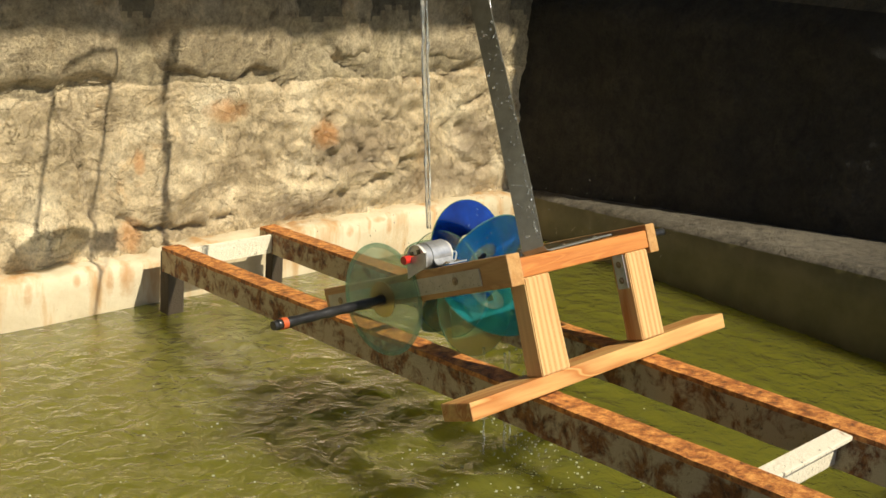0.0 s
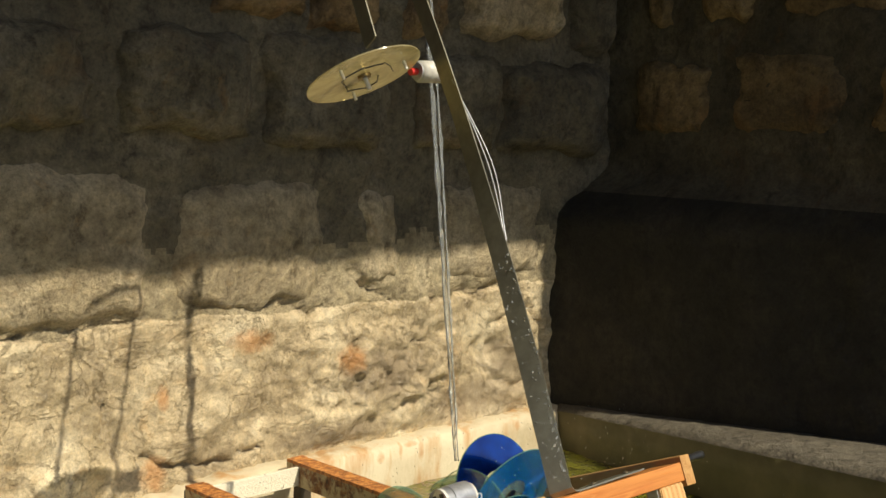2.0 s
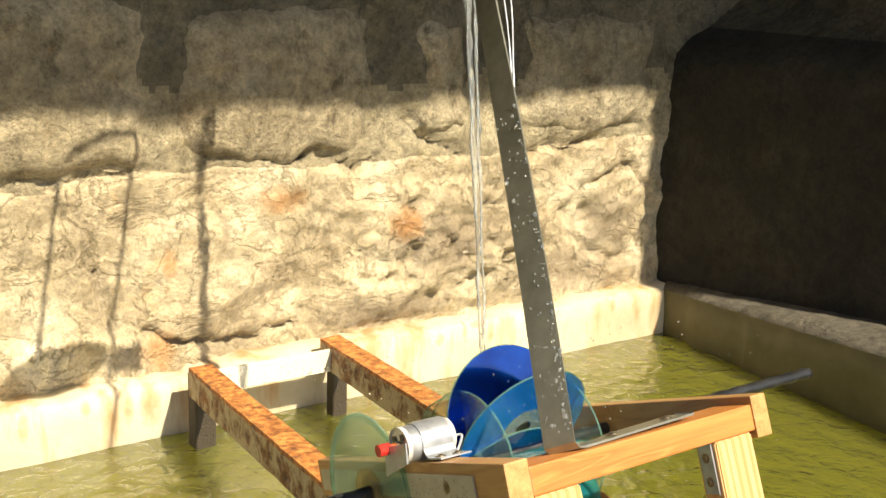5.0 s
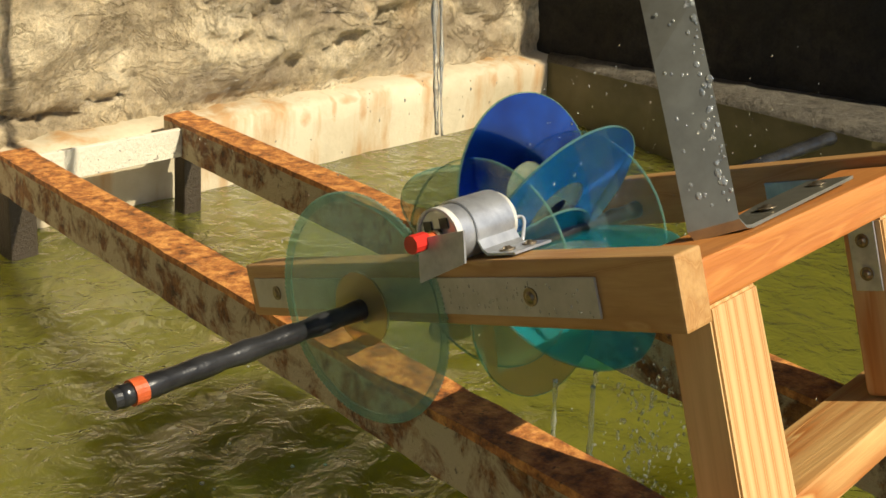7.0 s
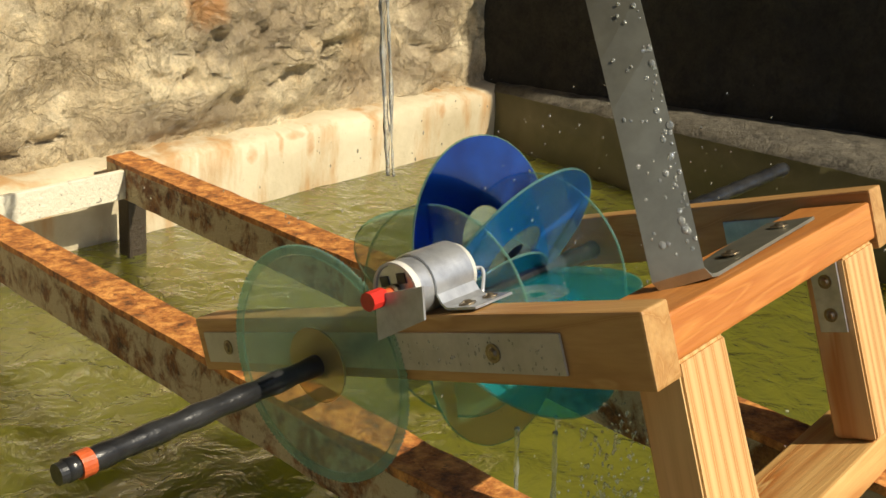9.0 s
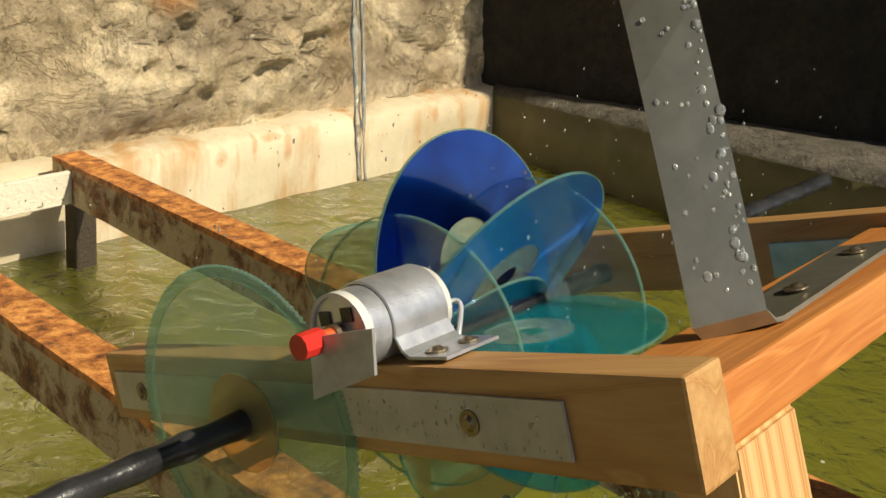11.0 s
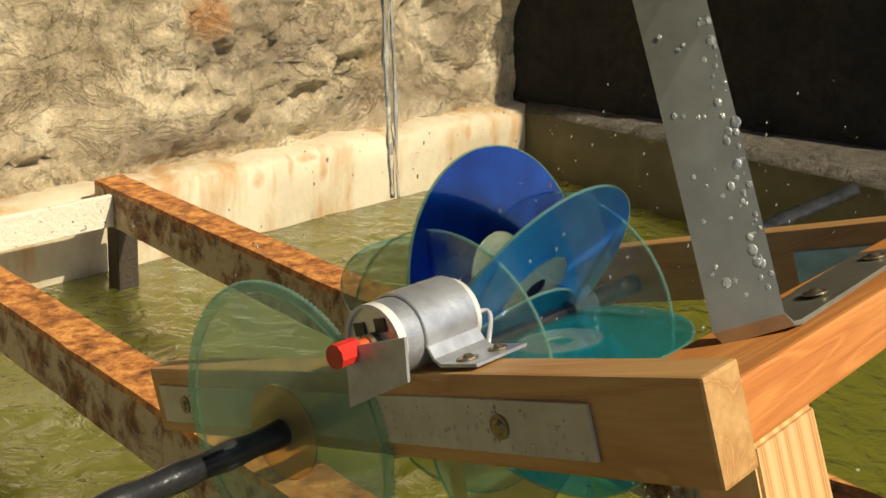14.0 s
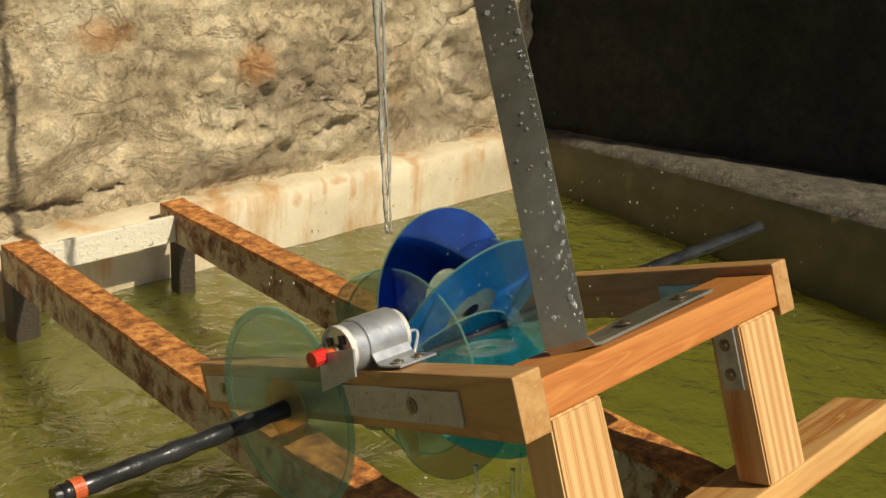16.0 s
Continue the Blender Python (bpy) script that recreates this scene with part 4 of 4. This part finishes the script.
def beads():
    """Water drops standing on the strip."""
    bm = bmesh.new()
    rnd = random.Random(4)
    out = RISE.cross(WIDE).normalized()
    out = out if out.x < 0 else -out
    turn = Matrix((WIDE, RISE, out)).transposed().to_4x4()
    for _ in range(150):
        f = 0.02 + 0.34 * rnd.random() ** 1.2
        w = rnd.choice((rnd.uniform(0.0005, 0.005), rnd.uniform(0.001, 0.0185)))
        r = rnd.uniform(0.0004, 0.0009) if rnd.random() < 0.85 else rnd.uniform(0.0010, 0.0017)
        bmesh.ops.create_icosphere(bm, subdivisions=2, radius=r, matrix=Matrix.Translation(up_strap(f) + w * WIDE + 0.0008 * out) @ turn @ Matrix.Diagonal((1, 1.2, 0.32, 1)))
    return bm


tagged(part("drop", beads(), STREAM, strap, "clear water drops", True), kind="stuff")


def frame_at(p, z, x):
    """A pose at p whose z axis is z and whose x axis lies nearest to x."""
    z = Vector(z).normalized()
    y = z.cross(Vector(x)).normalized()
    return Matrix.Translation(p) @ Matrix((y.cross(z), y, z)).transposed().to_4x4()


fan = thing("turning_disc", "cream translucent disc turning on the strap's end", "disc", frame_at((-0.281, -0.527, 0.687), (-0.12, 0.45, 0.88), (1, 0, 0)))
part("disc", annulus(0.0075, 0.066, -0.0008, 0.0008, 96), CLEAR_CREAM, fan, "cream translucent disc")
part("hub", rod((0, 0, -0.004), (0, 0, 0.012), 0.0074, None, 24), STEEL_DARK, fan, "small metal hub")
part("pin", rod((0, 0, -0.018), (0, 0, -0.0042), 0.0027), WHITE, fan, "pale peg under the hub")
for a, r in ((70, 0.044), (200, 0.050), (320, 0.046)):
    c = (r * math.cos(radians(a)), r * math.sin(radians(a)))
    part("peg", rod((c[0], c[1], -0.011), (c[0], c[1], -0.0010), 0.0019, None, 12), WHITE, fan, "pale peg")
part("wire_ornament", tube([(0.034 * math.cos(k * 0.42) * (0.6 + 0.4 * math.sin(k)), 0.034 * math.sin(k * 0.42), -0.0025 - 0.001 * (k % 3)) for k in range(15)], 0.0008, 6), BLACK, fan, "thin dark wire ornament")

top_motor = thing("small_motor", "small white motor with a red pulley on the strap", "motor", Matrix.Translation((-0.191, -0.530, 0.694)))
part("can", rod((-0.012, 0, 0), (0.016, -0.002, 0.001), 0.0125, None, 32), WHITE, top_motor, "white motor can", True)
part("end_plate", rod((-0.0155, 0, 0), (-0.0122, 0, 0), 0.0100, None, 28), GALV, top_motor, "metal end plate")
part("pulley", rod((-0.0250, 0, -0.001), (-0.0157, 0, 0), 0.0042, None, 12), RED, top_motor, "red plastic pulley")
part("bracket", block((0.0165, -0.016, -0.012), (0.0185, 0.014, 0.014), 0.0008), WHITE, top_motor, "pale fixing plate")

cable = thing("cable", "pair of thin pale wires hanging down the strap", "cable")
for k, bow in enumerate((0.020, 0.011)):
    pts = [Vector((-0.175, -0.535, 0.694))]
    for i in range(31):
        f = 0.66 - 0.63 * i / 30
        b = bow * math.exp(-((f - 0.50) / 0.10) ** 2) - 0.006
        pts.append(up_strap(f) + Vector((0.0020 + 0.0014 * k + 0.9 * max(0.0, b), 0, 0)) - min(0.0, b) * WIDE)
    part("wire", tube(pts, 0.0006, 8), WIRE, cable, "", True)

# ---- spout and falling water ----
spout = thing("spout", "dark weathered metal water spout built into the wall", "spout")
root, tip = Vector((-0.066, 0.02, 0.918)), Vector((-0.096, -0.366, 0.940))
pipe_pts = [root.lerp(tip, k / 12) for k in range(13)]
part("pipe", tube(pipe_pts, 0.016, 20, [0.0165 + 0.0012 * noise.noise((k * 1.7, 2, 3)) for k in range(13)]), PIPE, spout, "dark corroded pipe", True)
d = (tip - root).normalized()
part("wall_flange", rod(root + 0.01 * d, root + 0.055 * d, 0.024, None, 24, 0.019), VERDIGRIS, spout, "green verdigris flange")
part("joint_ring", rod(root + 0.205 * d, root + 0.222 * d, 0.0215, None, 24), PIPE, spout)
part("joint_ring", rod(root + 0.235 * d, root + 0.246 * d, 0.0205, None, 24), PIPE, spout)
part("elbow", tube([tip - 0.03 * d, tip - 0.008 * d, tip + 0.008 * d + Vector((0, 0, -0.004)), tip + 0.018 * d + Vector((0, 0, -0.016)), tip + 0.02 * d + Vector((0, 0, -0.036))], 0.02, 20, [0.017, 0.0195, 0.0195, 0.0185, 0.0165]), PIPE, spout, "bulging down-turned nozzle", True)
part("lug", rod(tip + Vector((0, 0, 0.018)), tip + Vector((0, 0, 0.032)), 0.006), PIPE, spout)


def stream_mesh(dx, dy, r, seed, z1=0.215):
    pts, rad = [], []
    for k in range(200):
        f = k / 199
        z = 0.912 - (0.912 - z1) * f
        y = -0.388 - 0.130 * math.sqrt(f) * (0.60 + 0.25 * f)
        w = 0.0034 * noise.noise((seed, z * 22, 0)) + 0.0014 * noise.noise((seed, z * 80, 4))
        pts.append((-0.096 + dx * (1 - 0.6 * f) + w, y + dy * (1 - 0.5 * f) + 0.6 * w, z))
        gap = 0.25 + 0.75 * min(1.0, max(0.0, 0.75 + 1.6 * noise.noise((seed + 9, z * 34, 7))))
        rad.append(gap * r * (1.1 - 0.35 * f) * (1 + 0.5 * noise.noise((seed + 3, z * 45, 2)) + 0.35 * noise.noise((seed, z * 130, 2))))
    return tube(pts, r, 10, rad)


stream = thing("falling_water", "thin twisting stream of water falling on the wheel", "water stream")
for dx, dy, r, seed in ((-0.002, 0.002, 0.0034, 1.1), (0.0050, -0.003, 0.0022, 7.7), (-0.0075, -0.001, 0.0016, 4.2), (0.001, -0.006, 0.0014, 12.9)):
    part("strand", stream_mesh(dx, dy, r, seed), STREAM, stream, "", True)


def drip_mesh(x, y, top, seed, r):
    """Water running off the wheel into the tank."""
    pts, rad = [], []
    for k in range(40):
        f = k / 39
        z = top * (1 - f) + 0.001
        w = 0.004 * noise.noise((seed, z * 30, 0)) + 0.002 * noise.noise((seed, z * 110, 3))
        pts.append((x + w + 0.006 * f, y + 0.6 * w - 0.008 * f, z))
        rad.append(r * (0.45 + 0.9 * abs(noise.noise((seed + 5, z * 60, 2))) + 0.5 * abs(noise.noise((seed, z * 170, 9)))))
    return tube(pts, r, 8, rad)


for k in range(3):
    part("drip", drip_mesh(-0.200 + 0.031 * k + 0.004 * math.sin(k * 5.1), -0.705 - 0.012 * math.sin(k * 2.3), 0.135 - 0.010 * (k % 3), 3.1 * k + 0.7, 0.0016 + 0.0005 * (k % 2)), STREAM, stream, "", True)


def splash_mesh():
    bm = bmesh.new()
    rnd = random.Random(11)
    for _ in range(1000):
        k = rnd.random()
        if k < 0.40:
            c = (-0.150 + rnd.gauss(0, 0.018), -0.745 + rnd.gauss(0, 0.012), 0.15 * rnd.random() ** 0.8)
        elif k < 0.65:
            c = (-0.20 + rnd.gauss(0, 0.05), -0.77 + rnd.gauss(0, 0.03), 0.005 + abs(rnd.gauss(0, 0.08)))
        else:
            c = (-0.15 + rnd.gauss(0, 0.09), -0.66 + rnd.gauss(0, 0.08), 0.24 + rnd.gauss(0, 0.045))
        if c[2] < 0.003:
            continue
        r = rnd.uniform(0.0002, 0.0006 if k > 0.4 else 0.0013)
        bmesh.ops.create_icosphere(bm, subdivisions=1, radius=r, matrix=Matrix.Translation(c) @ Matrix.Diagonal((1, 1, rnd.uniform(1, 2.5), 1)))
    return bm


tagged(new("spray", mesh_of(splash_mesh(), STREAM, True)), "flying droplets of water round the wheel", "spray", kind="stuff")


def bubble_mesh():
    """Foam bubbles riding on the water round the foot of the wheel."""
    bm = bmesh.new()
    rnd = random.Random(23)
    for _ in range(420):
        x, y = -0.30 + rnd.gauss(0, 0.20), -0.72 + rnd.gauss(0, 0.20)
        if rnd.random() < 0.3:
            x, y = -0.16 + rnd.gauss(0, 0.05), -0.78 + rnd.gauss(0, 0.05)
        if y > -0.05 or y < -1.12:
            continue
        r = rnd.uniform(0.0007, 0.0028) * (0.45 + 0.5 * rnd.random())
        bmesh.ops.create_icosphere(bm, subdivisions=1, radius=r, matrix=Matrix.Translation((x, y, 0.0012)) @ Matrix.Diagonal((1, 1, 0.6, 1)))
    return bm


tagged(new("foam", mesh_of(bubble_mesh(), FOAM, True)), "scattered pale bubbles on the green water", "foam", kind="stuff")
